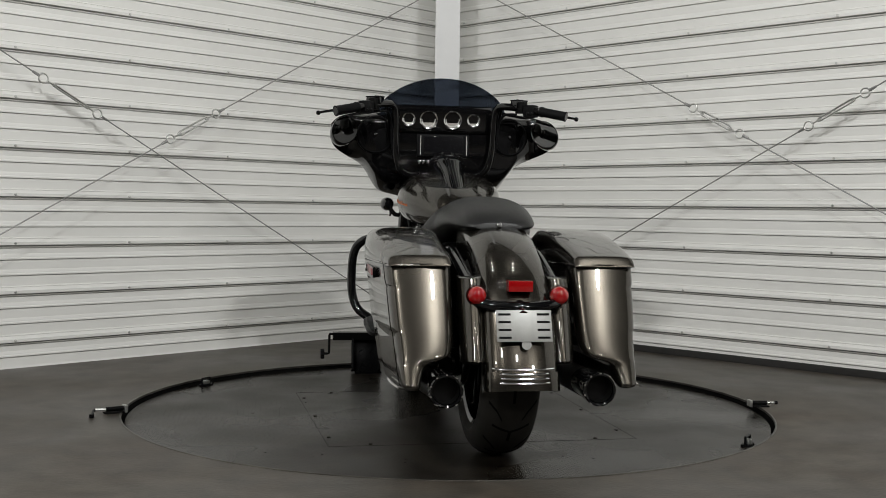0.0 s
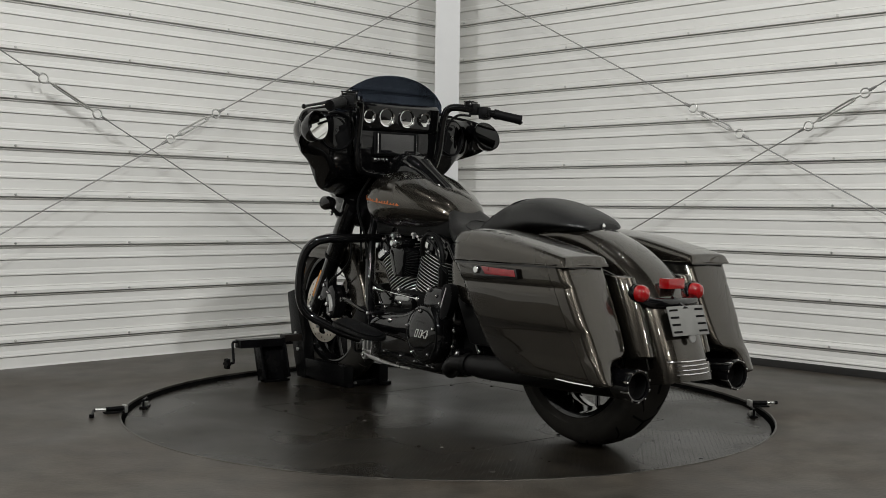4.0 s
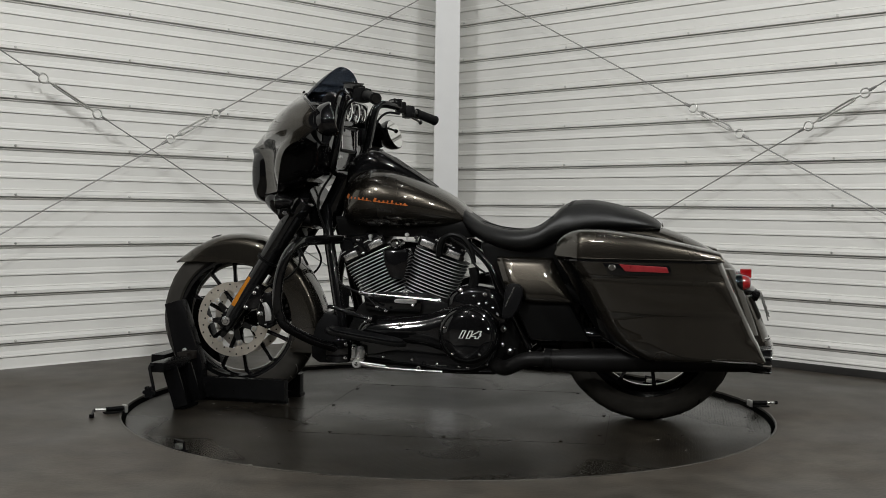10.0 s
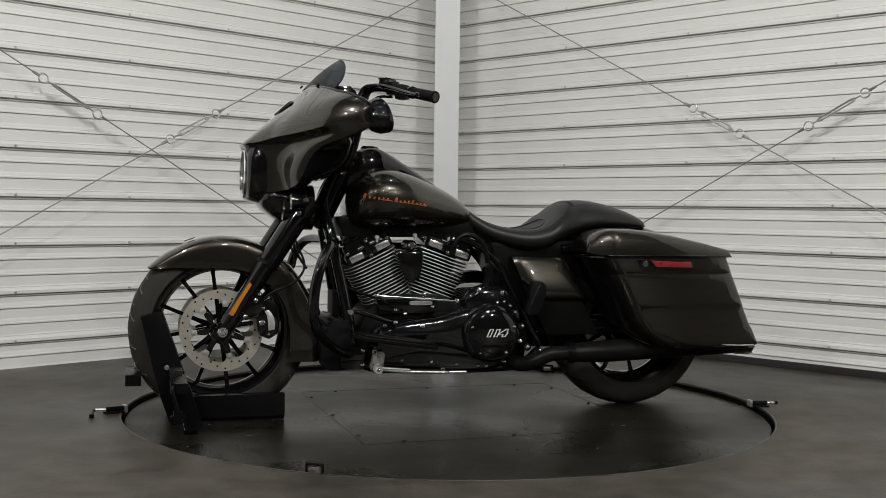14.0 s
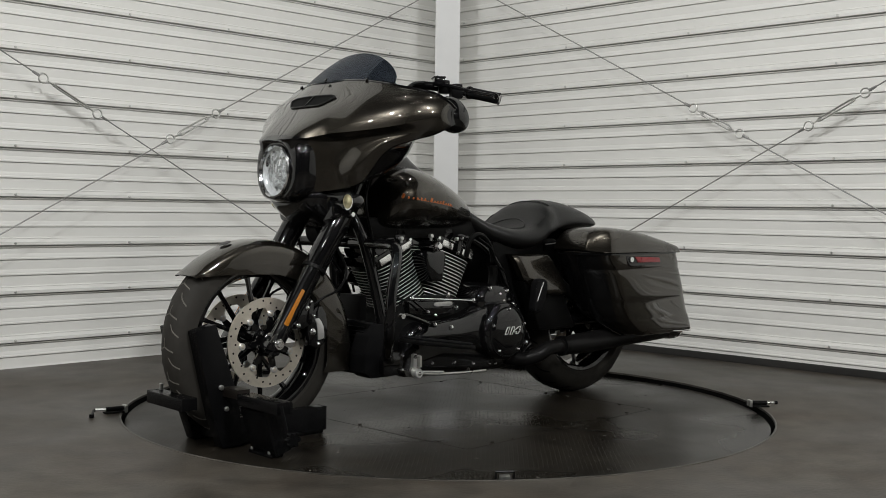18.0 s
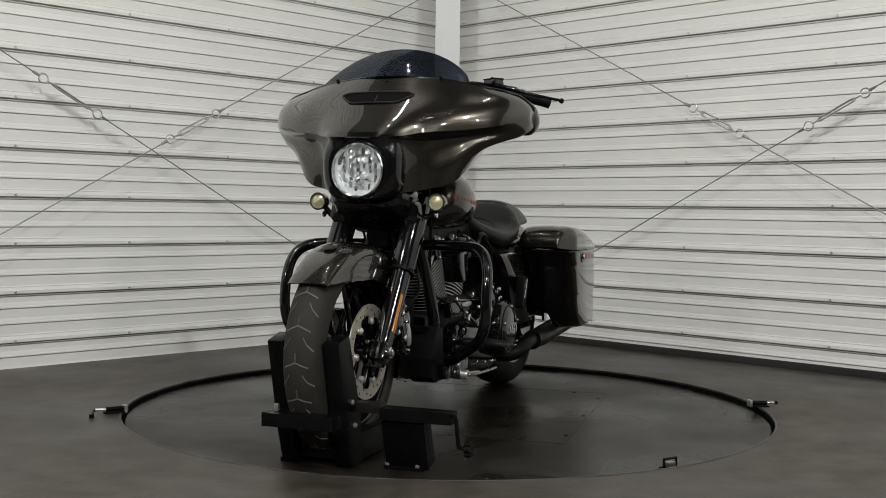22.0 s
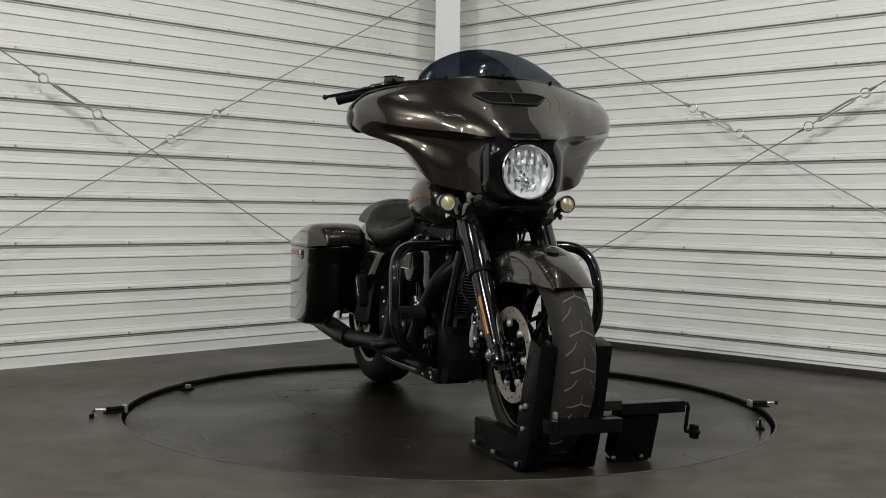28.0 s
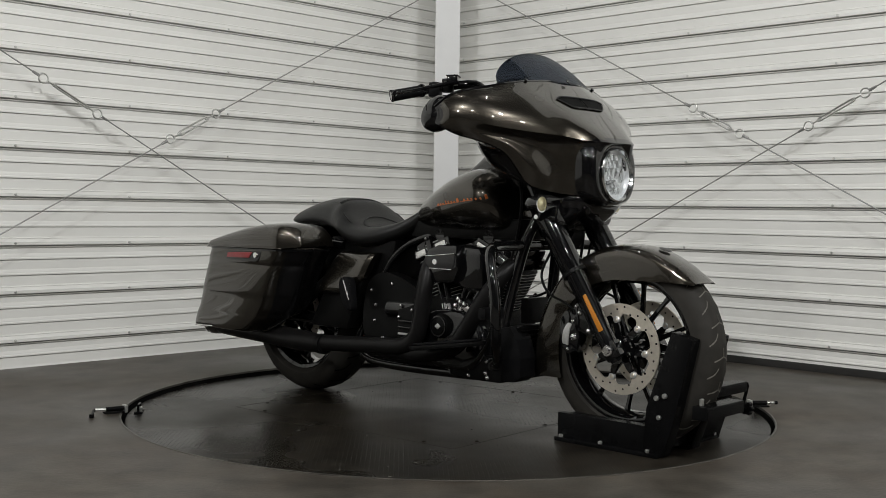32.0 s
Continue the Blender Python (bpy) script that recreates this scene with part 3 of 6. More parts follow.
def wheel(name, center, R, half, rim, nspoke, label, marks):
    c = tuple(center)
    rimg = lathe([(rim + 0.008, half * 0.80), (rim + 0.002, half * 0.84), (rim - 0.012, half * 0.78), (rim - 0.018, half * 0.55), (rim - 0.03, half * 0.2), (rim - 0.03, -half * 0.2), (rim - 0.018, -half * 0.55), (rim - 0.012, -half * 0.78), (rim + 0.002, -half * 0.84), (rim + 0.008, -half * 0.80), (rim - 0.004, -half * 0.5), (rim - 0.014, 0.0), (rim - 0.004, half * 0.5), (rim + 0.008, half * 0.80)], c, (0, 1, 0), 72)
    w = part(name, rimg, BLACK, bike, label)
    t = part("tyre", tyre_geo(R, half, rim, c), TYRE, w)
    if marks:
        part("tread_groove", tread_marks(R, half, c, marks, 0.075 if half < 0.08 else 0.12, 0.0022 if half < 0.08 else 0.0042), GROOVE if half < 0.08 else PIT, w)["kind"] = "stuff"
    part("hub", lathe([(0.0001, -0.055), (0.026, -0.055), (0.032, -0.045), (0.034, 0.0), (0.032, 0.045), (0.026, 0.055), (0.0001, 0.055)], c, (0, 1, 0), 28), BLACK, w)
    sp = None
    for k in range(nspoke):
        a = 2 * math.pi * (k + 0.25) / nspoke
        if sp is None:
            rings = []
            for r, wd, th, yo in ((0.026, 0.011, 0.012, 0.030), (0.09, 0.008, 0.009, 0.024), (rim - 0.05, 0.0065, 0.0075, 0.010), (rim - 0.012, 0.010, 0.010, 0.004)):
                rings.append([(wd * cc, yo * (1 if k % 2 == 0 else -1) + th * ss, r) for cc, ss in ((-1, -0.6), (-0.6, -1), (0.6, -1), (1, -0.6), (1, 0.6), (0.6, 1), (-0.6, 1), (-1, 0.6))])
            sp = part("spoke", skin(rings), BLACK, w)
            o = sp
        else:
            o = again(sp, w)
        o.matrix_basis = Matrix.Translation(c) @ Matrix.Rotation(a, 4, "Y") @ Matrix.Diagonal((1, 1 if k % 2 == 0 else -1, 1, 1))
    return w


def star_plate(center, y, t, inner, outer, n=100):
    """Flat plate between two outlines given as radius over angle."""
    rings = []
    for h, f in ((-t, outer), (t, outer), (t, inner), (-t, inner), (-t, outer)):
        rings.append([(center[0] + f(a) * math.cos(a), y + h, center[2] + f(a) * math.sin(a)) for a in (2 * math.pi * k / n for k in range(n))])
    return skin(rings, True, False)


def lobes(a, n=7, shift=0.914, sharp=0.7):
    return max(0.0, math.cos(n * a - 2 * math.pi * shift)) ** sharp


def brake_disc(parent, center, y, r0, r1, s):
    d = part("brake_disc", star_plate(center, y, 0.0025, lambda a: r0 + 0.006 - 0.028 * lobes(a, sharp=1.5), lambda a: r1), DISC, parent, "drilled brushed steel brake disc", 30)
    hole = []
    for k in range(30):
        a = 2 * math.pi * k / 30
        q = (r0 + r1) / 2 + (-0.010, 0.010, 0.001)[k % 3]
        hole.append(can(0.0036, -0.0032, 0.0032, (center[0] + q * math.cos(a), y, center[2] + q * math.sin(a)), (0, 1, 0), 10, 0.0003))
    part("drill_hole", join(*hole), PIT, d)["kind"] = "stuff"
    part("carrier", star_plate(center, y + 0.004 * s, 0.004, lambda a: 0.020, lambda a: 0.046 + 0.046 * lobes(a, sharp=0.8)), BLACK, d, "gloss black disc carrier", 30)
    for k in range(7):
        a = 2 * math.pi * (k + 0.914) / 7
        q = r0 - 0.014
        part("rivet_collar", can(0.0115, -0.004, 0.0088, (center[0] + q * math.cos(a), y, center[2] + q * math.sin(a)), (0, s, 0), 14), ALU, d)
        part("rivet", can(0.0068, -0.005, 0.0110, (center[0] + q * math.cos(a), y, center[2] + q * math.sin(a)), (0, s, 0), 12), DISC, d)
    for k in range(5):
        b = 2 * math.pi * (k + 0.75) / 5
        part("bolt", can(0.0075, 0.0, 0.014, (center[0] + 0.040 * math.cos(b), y, center[2] + 0.040 * math.sin(b)), (0, s, 0), 8), CHROME, d)


fw = wheel("front_wheel", FAX, 0.327, 0.061, 0.243, 12, "gloss black spoked front wheel with worn tyre", 38)
for s in (1, -1):
    brake_disc(fw, FAX, 0.083 * s, 0.110, 0.149, s)
part("axle", tube([(FAX.x, -0.15, FAX.z), (FAX.x, 0.15, FAX.z)], 0.011, 12), CHROME, fw)
for s in (1, -1):
    part("axle_spacer", tube([(FAX.x, 0.085 * s, FAX.z), (FAX.x, 0.150 * s, FAX.z)], 0.0165, 16), CHROME, fw)
    part("axle_nut", join(can(0.0185, 0.0, 0.014, (FAX.x, 0.148 * s, FAX.z), (0, s, 0), 20), can(0.011, 0.010, 0.020, (FAX.x, 0.148 * s, FAX.z), (0, s, 0), 14)), CHROME, fw)
rw = wheel("rear_wheel", RAX, 0.3285, 0.090, 0.232, 10, "gloss black spoked rear wheel with wide tyre", 26)
part("axle", tube([(RAX.x, -0.17, RAX.z), (RAX.x, 0.17, RAX.z)], 0.012, 12), SATIN, rw)
brake_disc(rw, RAX, -0.10, 0.108, 0.146, -1)
part("drive_pulley", ring(0.06, 0.112, 0.098, 0.122, tuple(RAX), (0, 1, 0), 40), BLACK, rw)

# front fender: an arch swept round the axle


def arch_sweep(center, angs, r_out, r_in, half, n=48, crown=0.044, cut=-1.0):
    """Mudguard shell: skirts from r_in up to an arched crown at r_out, swept over angles in degrees and cut off level at the rear."""
    rings = []
    for i in range(n):
        f = i / (n - 1)
        a = radians(angs[0] + (angs[-1] - angs[0]) * f)
        deg = math.degrees(a)
        ro = np.interp(deg, angs, r_out)
        ri = np.interp(deg, angs, r_in)
        h = np.interp(deg, angs, half)
        ri = min(ri, ro - 0.008)
        sec = []
        cr = min(crown, (ro - ri) * 0.9)
        outer = [(-1.0, ri), (-1.005, ri + (ro - cr - ri) * 0.5), (-0.99, ro - cr)] + [(-math.copysign(abs(math.cos(math.pi * k / 14)) ** 0.8, math.cos(math.pi * k / 14)), ro - cr + cr * math.sin(math.pi * k / 14) ** 0.60) for k in range(1, 14)] + [(0.99, ro - cr), (1.005, ri + (ro - cr - ri) * 0.5), (1.0, ri)]
        inner = [(u * 0.965, max(r - 0.004, ri)) if 0 < k < len(outer) - 1 else (u * 0.965, r) for k, (u, r) in enumerate(outer)]
        for u, r in outer + list(reversed(inner)):
            sec.append((center[0] + r * math.cos(a), center[1] + u * h, center[2] + max(r * math.sin(a), cut)))
        rings.append(sec)
    return skin(rings)


ANG_F = [41, 48, 62, 76, 90, 108, 130, 152, 165, 177, 187, 197, 208]
ff = part("front_fender", arch_sweep(FAX, ANG_F, [0.345, 0.342, 0.338, 0.340, 0.342, 0.343, 0.345, 0.347, 0.354, 0.363, 0.373, 0.384, 0.396], [0.334, 0.300, 0.254, 0.231, 0.225, 0.228, 0.237, 0.243, 0.245, 0.246, 0.250, 0.258, 0.268], [0.066, 0.076, 0.083, 0.086, 0.087, 0.088, 0.088, 0.088, 0.088, 0.088, 0.087, 0.085, 0.082], 64, cut=-0.122), BROWN, bike, "long dark brown metallic front fender")
part("emblem", lathe([(0.0001, 0.0), (0.020, 0.0), (0.021, 0.002), (0.017, 0.003), (0.0001, 0.003)], (FAX.x + 0.11, 0, FAX.z + 0.326), (0.32, 0, 0.95), 20), INLET, ff, "small oval metal emblem")

# fork
FORK = Vector((-0.281, 0, 0.439)).normalized()
for s in (1, -1):
    y = 0.126 * s
    lo, hi = Vector((0.872, y, 0.315)), Vector((0.872, y, 0.315)) + FORK * 0.60
    fk = part("fork_leg", tube([lo - FORK * 0.03, lo + FORK * 0.0, lo + FORK * 0.06, lo + FORK * 0.29, lo + FORK * 0.30], [0.020, 0.030, 0.031, 0.033, 0.035], 20), BLACK, bike, "gloss black fork leg")
    part("upper_cover", tube([lo + FORK * 0.30, lo + FORK * 0.31, lo + FORK * 0.58], [0.036, 0.040, 0.042], 20), BLACK, fk)
    part("cover_ring", ring(0.034, 0.0425, -0.006, 0.006, lo + FORK * 0.302, FORK, 24), SATIN, fk)
    n_side = Vector((FORK.z, 0, -FORK.x))
    rc = lo + FORK * 0.145 + Vector((0, 0.0282 * s, 0)) + n_side * 0.012
    rot = Matrix((( FORK.z, 0, FORK.x), (0, 1, 0), (-FORK.x, 0, FORK.z))).to_4x4()
    part("fork_reflector", box(rc.x, rc.y, rc.z, 0.020, 0.005, 0.134, 0.003, rot), ORANGE, fk, "amber side reflector")
    part("axle_clamp", box(0.872, y, 0.325, 0.055, 0.050, 0.060, 0.010, rot), BLACK, fk)
    cal = part("brake_caliper", slab([(0.702, 0.298), (0.672, 0.318), (0.664, 0.360), (0.668, 0.415), (0.688, 0.446), (0.715, 0.440), (0.742, 0.42), (0.748, 0.36), (0.738, 0.312)], min(0.088 * s, 0.148 * s), max(0.088 * s, 0.148 * s), 0.010), BLACK, bike, "black brake caliper with polished face")
    part("caliper_face", slab([(0.706, 0.330), (0.683, 0.335), (0.682, 0.355), (0.686, 0.376), (0.694, 0.392), (0.705, 0.405), (0.721, 0.402), (0.712, 0.385), (0.708, 0.362)], min(0.146 * s, 0.153 * s), max(0.146 * s, 0.153 * s), 0.002), ALU, cal)
    bolt_heads(cal, [(0.729, 0.149 * s, 0.359)], (0, s, 0), 0.0125)
    bolt_heads(cal, [(0.788, 0.149 * s, 0.383), (0.752, 0.149 * s, 0.440)], (0, s, 0), 0.0095)
    bolt_heads(cal, [(0.704, 0.148 * s, 0.317), (0.724, 0.148 * s, 0.412), (0.738, 0.149 * s, 0.461)], (0, s, 0), 0.0065)
    part("caliper_lug", slab([(0.722, 0.41), (0.724, 0.462), (0.738, 0.475), (0.752, 0.462), (0.770, 0.44), (0.795, 0.400), (0.802, 0.380), (0.785, 0.368), (0.740, 0.38)], min(0.105 * s, 0.149 * s), max(0.105 * s, 0.149 * s), 0.006), BLACK, cal)
    part("caliper_bracket", tube([(0.78, 0.126 * s, 0.43), (0.74, 0.125 * s, 0.40), (0.72, 0.12 * s, 0.36)], 0.016, 10), BLACK, fk)
    part("brake_hose", tube([(0.735, 0.135 * s, 0.435), (0.69, 0.15 * s, 0.47), (0.62, 0.15 * s, 0.50), (0.575, 0.13 * s, 0.56), (0.60, 0.11 * s, 0.64), (0.63, 0.10 * s, 0.72)], 0.0045, 8, 24), SATIN, fk)
tc = part("lower_triple_clamp", slab([(-0.145, 0.725), (0.145, 0.725), (0.162, 0.745), (0.15, 0.80), (-0.15, 0.80), (-0.162, 0.745)], 0.56, 0.66, 0.012, "yz"), BLACK, bike)
part("fork_neck", tube([(0.52, 0, 0.70), (0.42, 0, 0.90)], 0.045, 16), BLACK, bike)
part("nacelle", skin([[(x, y * (1 - 0.10 * (z < 0.79)), z) for y, z in rounded(-w, w, z0, z1, 40, 3.2)] for x, w, z0, z1 in ((0.54, 0.138, 0.690, 0.86), (0.60, 0.146, 0.692, 0.86), (0.645, 0.148, 0.706, 0.86), (0.69, 0.142, 0.740, 0.855), (0.722, 0.120, 0.765, 0.845), (0.735, 0.090, 0.780, 0.835))]), BLACK, bike, "gloss black lower fork nacelle", 60)
part("horn", lathe([(0.0001, 0.0), (0.03, 0.002), (0.036, 0.01), (0.036, 0.03), (0.0001, 0.032)], (0.60, 0, 0.69), (1, 0, -0.3), 20), SATIN, bike)

# fairing: half sections from the screen edge down to the lower edge, mirrored
SECT = {
    0.000: [(0.560, 1.218), (0.622, 1.160), (0.692, 1.097), (0.758, 1.040), (0.800, 1.002), (0.770, 0.985), (0.715, 0.93), (0.700, 0.85)],
    0.100: [(0.557, 1.215), (0.620, 1.158), (0.688, 1.096), (0.750, 1.041), (0.786, 1.003), (0.780, 0.985), (0.768, 0.90), (0.748, 0.825)],
    0.145: [(0.551, 1.211), (0.614, 1.156), (0.676, 1.098), (0.725, 1.048), (0.744, 1.008), (0.716, 0.985), (0.702, 0.90), (0.688, 0.830)],
    0.188: [(0.544, 1.207), (0.607, 1.154), (0.662, 1.100), (0.696, 1.053), (0.706, 1.019), (0.664, 0.984), (0.656, 0.90), (0.644, 0.840)],
    0.202: [(0.542, 1.205), (0.604, 1.154), (0.657, 1.100), (0.689, 1.055), (0.699, 1.021), (0.653, 0.987), (0.654, 0.90), (0.640, 0.843)],
    0.265: [(0.525, 1.195), (0.582, 1.152), (0.630, 1.103), (0.656, 1.062), (0.663, 1.026), (0.622, 0.998), (0.633, 0.925), (0.616, 0.865)],
    0.330: [(0.502, 1.181), (0.549, 1.149), (0.589, 1.106), (0.612, 1.068), (0.619, 1.033), (0.583, 1.013), (0.590, 0.985), (0.578, 0.958)],
    0.400: [(0.468, 1.166), (0.508, 1.145), (0.540, 1.110), (0.556, 1.074), (0.562, 1.047), (0.533, 1.030), (0.532, 1.014), (0.522, 1.000)],
    0.440: [(0.440, 1.150), (0.472, 1.136), (0.497, 1.110), (0.508, 1.083), (0.509, 1.062), (0.499, 1.046), (0.485, 1.032), (0.466, 1.020)],
    0.461: [(0.420, 1.132), (0.442, 1.124), (0.462, 1.107), (0.471, 1.088), (0.471, 1.075), (0.465, 1.059), (0.453, 1.046), (0.437, 1.037)],
    0.4715: [(0.405, 1.117), (0.418, 1.112), (0.432, 1.102), (0.438, 1.090), (0.438, 1.079), (0.433, 1.068), (0.424, 1.060), (0.410, 1.054)],
    0.4690: [(0.393, 1.110), (0.399, 1.106), (0.405, 1.099), (0.408, 1.090), (0.408, 1.080), (0.405, 1.072), (0.400, 1.066), (0.394, 1.061)],
}


def chord_spline(p, s, n):
    """Smooth curve through p at the distances s, resampled evenly."""
    tan = np.gradient(p, s, axis=0)
    tan[0] = tan[0] * np.array((0, 1, 0))
    out = []
    for q in np.linspace(0, s[-1], n):
        i = int(min(max(np.searchsorted(s, q) - 1, 0), len(s) - 2))
        h = s[i + 1] - s[i]
        f = (q - s[i]) / h
        out.append(p[i] * (1 + 2 * f) * (1 - f) ** 2 + tan[i] * h * f * (1 - f) ** 2 + p[i + 1] * f * f * (3 - 2 * f) - tan[i + 1] * h * f * f * (1 - f))
    return np.array(out)


def fairing_grid(nu=88, nv=34):
    ys = list(SECT)
    cols = [np.array([(x, y, z) for x, z in SECT[y]]) for y in ys]
    net = np.array(cols)
    along = np.concatenate([[0.0], np.cumsum(np.linalg.norm(np.diff(net.mean(axis=1), axis=0), axis=1))])
    dense = np.array([chord_spline(net[:, j], along, nu // 2 + 1) for j in range(net.shape[1])])
    full = []
    for i in range(nu // 2 + 1):
        full.append(np.concatenate([spline(dense[:5, i], nv // 2 + 1)[:-1], spline(dense[4:, i], nv // 2)]))
    for i, c in enumerate(full):
        w = c[0][1]
        soft = int(round(np.interp(w, [0.11, 0.24, 0.44], [0, 2, 3])))
        bulge = np.interp(w, [0.10, 0.22, 0.34, 0.42, 0.47], [0, 0.002, 0.009, 0.007, 0])
        n = len(c)
        for k in range(n):
            c[k] += np.array([0.75, 0, 0.66]) * bulge * math.sin(math.pi * min(k / (n * 0.60), 1.0)) ** 1.5
        for _ in range(soft):
            crest = c[nv // 2].copy()
            c[1:-1] = c[1:-1] * 0.5 + (c[:-2] + c[2:]) * 0.25
            c[nv // 2] = crest
    left = full
    right = [[(p[0], -p[1], p[2]) for p in c] for c in left]
    return list(reversed(right))[:-1] + left


FG = fairing_grid()


def shell(rows, t):
    """Closes a sheet of rows with a copy moved by t."""
    v, f = skin(rows, False, False)
    n, m = len(rows), len(rows[0])
    o = len(v)
    v2 = [(p[0] + t[0], p[1] + t[1], p[2] + t[2]) for p in v]
    f2 = [tuple(reversed([i + o for i in q])) for q in f]
    edge = [(i * m) for i in range(n)] + [(n - 1) * m + j for j in range(1, m)] + [i * m + m - 1 for i in range(n - 2, -1, -1)] + [j for j in range(m - 2, 0, -1)]
    k = len(edge)
    side = [(edge[i], edge[i] + o, edge[(i + 1) % k] + o, edge[(i + 1) % k]) for i in range(k)]
    return v + v2, f + f2 + side


FSH = shell(FG, (-0.010, 0, 0.0))
NF = (len(FG) - 1) * (len(FG[0]) - 1)
PAINT = [0] * NF
for i in range(NF):
    q = sum((Vector(FSH[0][k]) for k in FSH[1][i]), Vector()) / 4
    low = (i % (len(FG[0]) - 1)) / (len(FG[0]) - 1)
    if abs(q.y) < 0.135 and low > 0.435 + 0.065 * (abs(q.y) / 0.135) ** 2 or abs(q.y) > 0.45 and q.x < 0.415:
        PAINT[i] = 1
fairing = part("fairing", (*FSH, PAINT + [1] * (len(FSH[1]) - NF)), [BROWN, BLACK], bike, "dark brown metallic batwing fairing", 30)
part("rim_seal", tube([(c[0][0] - 0.006, c[0][1], c[0][2] + 0.001) for c in FG], 0.005, 8), BLACK, fairing)


def on_fairing(y, v, lift=0.0):
    """Point on the fairing's skin at distance y from the middle and v from the screen edge down."""
    cs = np.array(FG)
    h = cs[len(cs) // 2:]
    yy = h[:, 0, 1]
    i = int(np.clip(np.searchsorted(yy, abs(y)) - 1, 0, len(yy) - 2))
    f = (abs(y) - yy[i]) / (yy[i + 1] - yy[i])
    col = h[i] * (1 - f) + h[i + 1] * f
    k = v * (len(col) - 1)
    j = int(min(k, len(col) - 2))
    p = col[j] * (1 - k + j) + col[j + 1] * (k - j)
    t = col[j + 1] - col[j]
    n = np.array((-t[2], 0, t[0]))
    n = n / np.hypot(n[0], n[2])
    return (p[0] - n[0] * -lift if n[0] > 0 else p[0] - n[0] * lift, math.copysign(p[1], y), p[2] + abs(n[2]) * lift)


VR = []
for i in range(25):
    y = -0.130 + 0.26 * i / 24
    e = abs(y) / 0.130
    v0, v1 = 0.128 + 0.020 * e ** 10, 0.208 - 0.022 * e ** 8
    VR.append([on_fairing(y * (1 - 0.22 * f), v0 + (v1 - v0) * f, 0.0015) for f in np.linspace(0, 1, 5)])
part("air_vent", shell(VR, (-0.006, 0, -0.006)), PIT, fairing)
VP = [r[0] for r in VR] + [VR[-1][k] for k in (1, 2, 3)] + [r[4] for r in reversed(VR)] + [VR[0][k] for k in (3, 2, 1, 0)]
part("vent_frame", tube([(p[0] + 0.001, p[1], p[2] + 0.002) for p in VP], 0.0022, 8, 0, False), INLET, fairing)
part("vent_divider", tube([VR[12][0], VR[12][4]], 0.004, 8), BLACK, fairing)

# windshield
WS = []
for i in range(33):
    u = -1 + 2 * i / 32
    h = max(1 - abs(u) ** 2.2, 0.0) ** 0.62
    bx, by, bz = 0.566 - 0.070 * u * u, 0.280 * u, 1.216 - 0.025 * u * u
    WS.append([(bx - 0.128 * h * f - 0.012 * math.sin(math.pi * f) * 0, by * (1 - 0.06 * f * h), bz + 0.112 * h * f + 0.010 * math.sin(math.pi * f) * h + 0.001) for f in np.linspace(0, 1, 10)])
ws = part("windshield", shell(WS, (-0.003, 0, -0.002)), SMOKE, bike, "low smoked windshield")
for y in (-0.19, 0.0, 0.19):
    part("screw", can(0.007, 0, 0.006, (0.572 - 0.87 * y * y, y, 1.222 - 0.3 * y * y), (0.75, 0, 0.65), 10), BLACK, ws)

# headlight and its black mask
HL = Vector((0.752, 0, 0.897))
HD = Vector((1, 0, 0.03)).normalized()
MK = []
for dx, hw, z0, z1, e in ((-0.085, 0.138, 0.785, 1.034, 3.4), (-0.025, 0.137, 0.788, 1.026, 3.4), (0.006, 0.130, 0.796, 1.014, 3.1), (0.021, 0.110, 0.802, 0.996, 2.5), (0.018, 0.093, 0.806, 0.988, 2.0), (-0.03, 0.088, 0.810, 0.984, 2.0)):
    MK.append([(HL.x + 0.010 + dx, y * (1 + 0.35 * (z - 0.897)), z) for y, z in rounded(-hw, hw, z0, z1, 56, e)])
part("headlight_housing", skin(MK, True, False), BLACK, bike, "gloss black headlight housing", 60)
HL = HL + Vector((0.020, 0, 0))
hl = part("headlight", lathe([(0.0001, -0.022), (0.03, -0.021), (0.06, -0.014), (0.080, -0.002), (0.084, 0.006)], HL, HD, 40), LENSIN, bike, "round clear headlight with faceted reflector")
part("bezel", lathe([(0.082, 0.010), (0.086, 0.020), (0.0905, 0.016), (0.0905, 0.006), (0.082, 0.010)], HL, HD, 48), CHROME, hl)
part("lens", lathe([(0.0001, 0.030), (0.03, 0.029), (0.06, 0.024), (0.083, 0.012), (0.083, 0.009), (0.06, 0.021), (0.03, 0.026), (0.0001, 0.027)], HL, HD, 40), CLEAR, hl)
rnd = random.Random(3)
for i in range(-6, 7):
    for k, zr in enumerate((0.062, 0.040, 0.018, -0.004, -0.030, -0.056)):
        y, zr = 0.0112 * i + rnd.uniform(-0.002, 0.002), zr + rnd.uniform(-0.009, 0.009)
        r = math.hypot(y, zr)
        if r > 0.074 or (zr < 0.0 and math.hypot(y, zr + 0.030) < 0.026):
            continue
        turn = Matrix.Rotation((0.30 if i % 2 else -0.30) + 0.05 * i, 4, "Z") @ Matrix.Rotation(-0.22 + 0.10 * k + rnd.uniform(-0.35, 0.35), 4, "Y")
        part("facet", box(HL.x - 0.019 + 2.9 * r * r, y, HL.z + zr, 0.003, 0.0100, rnd.uniform(0.021, 0.027), 0.001, turn), (LENSIN, CHROME, LENSIN, ALU)[(i + 2 * k) % 4], hl)
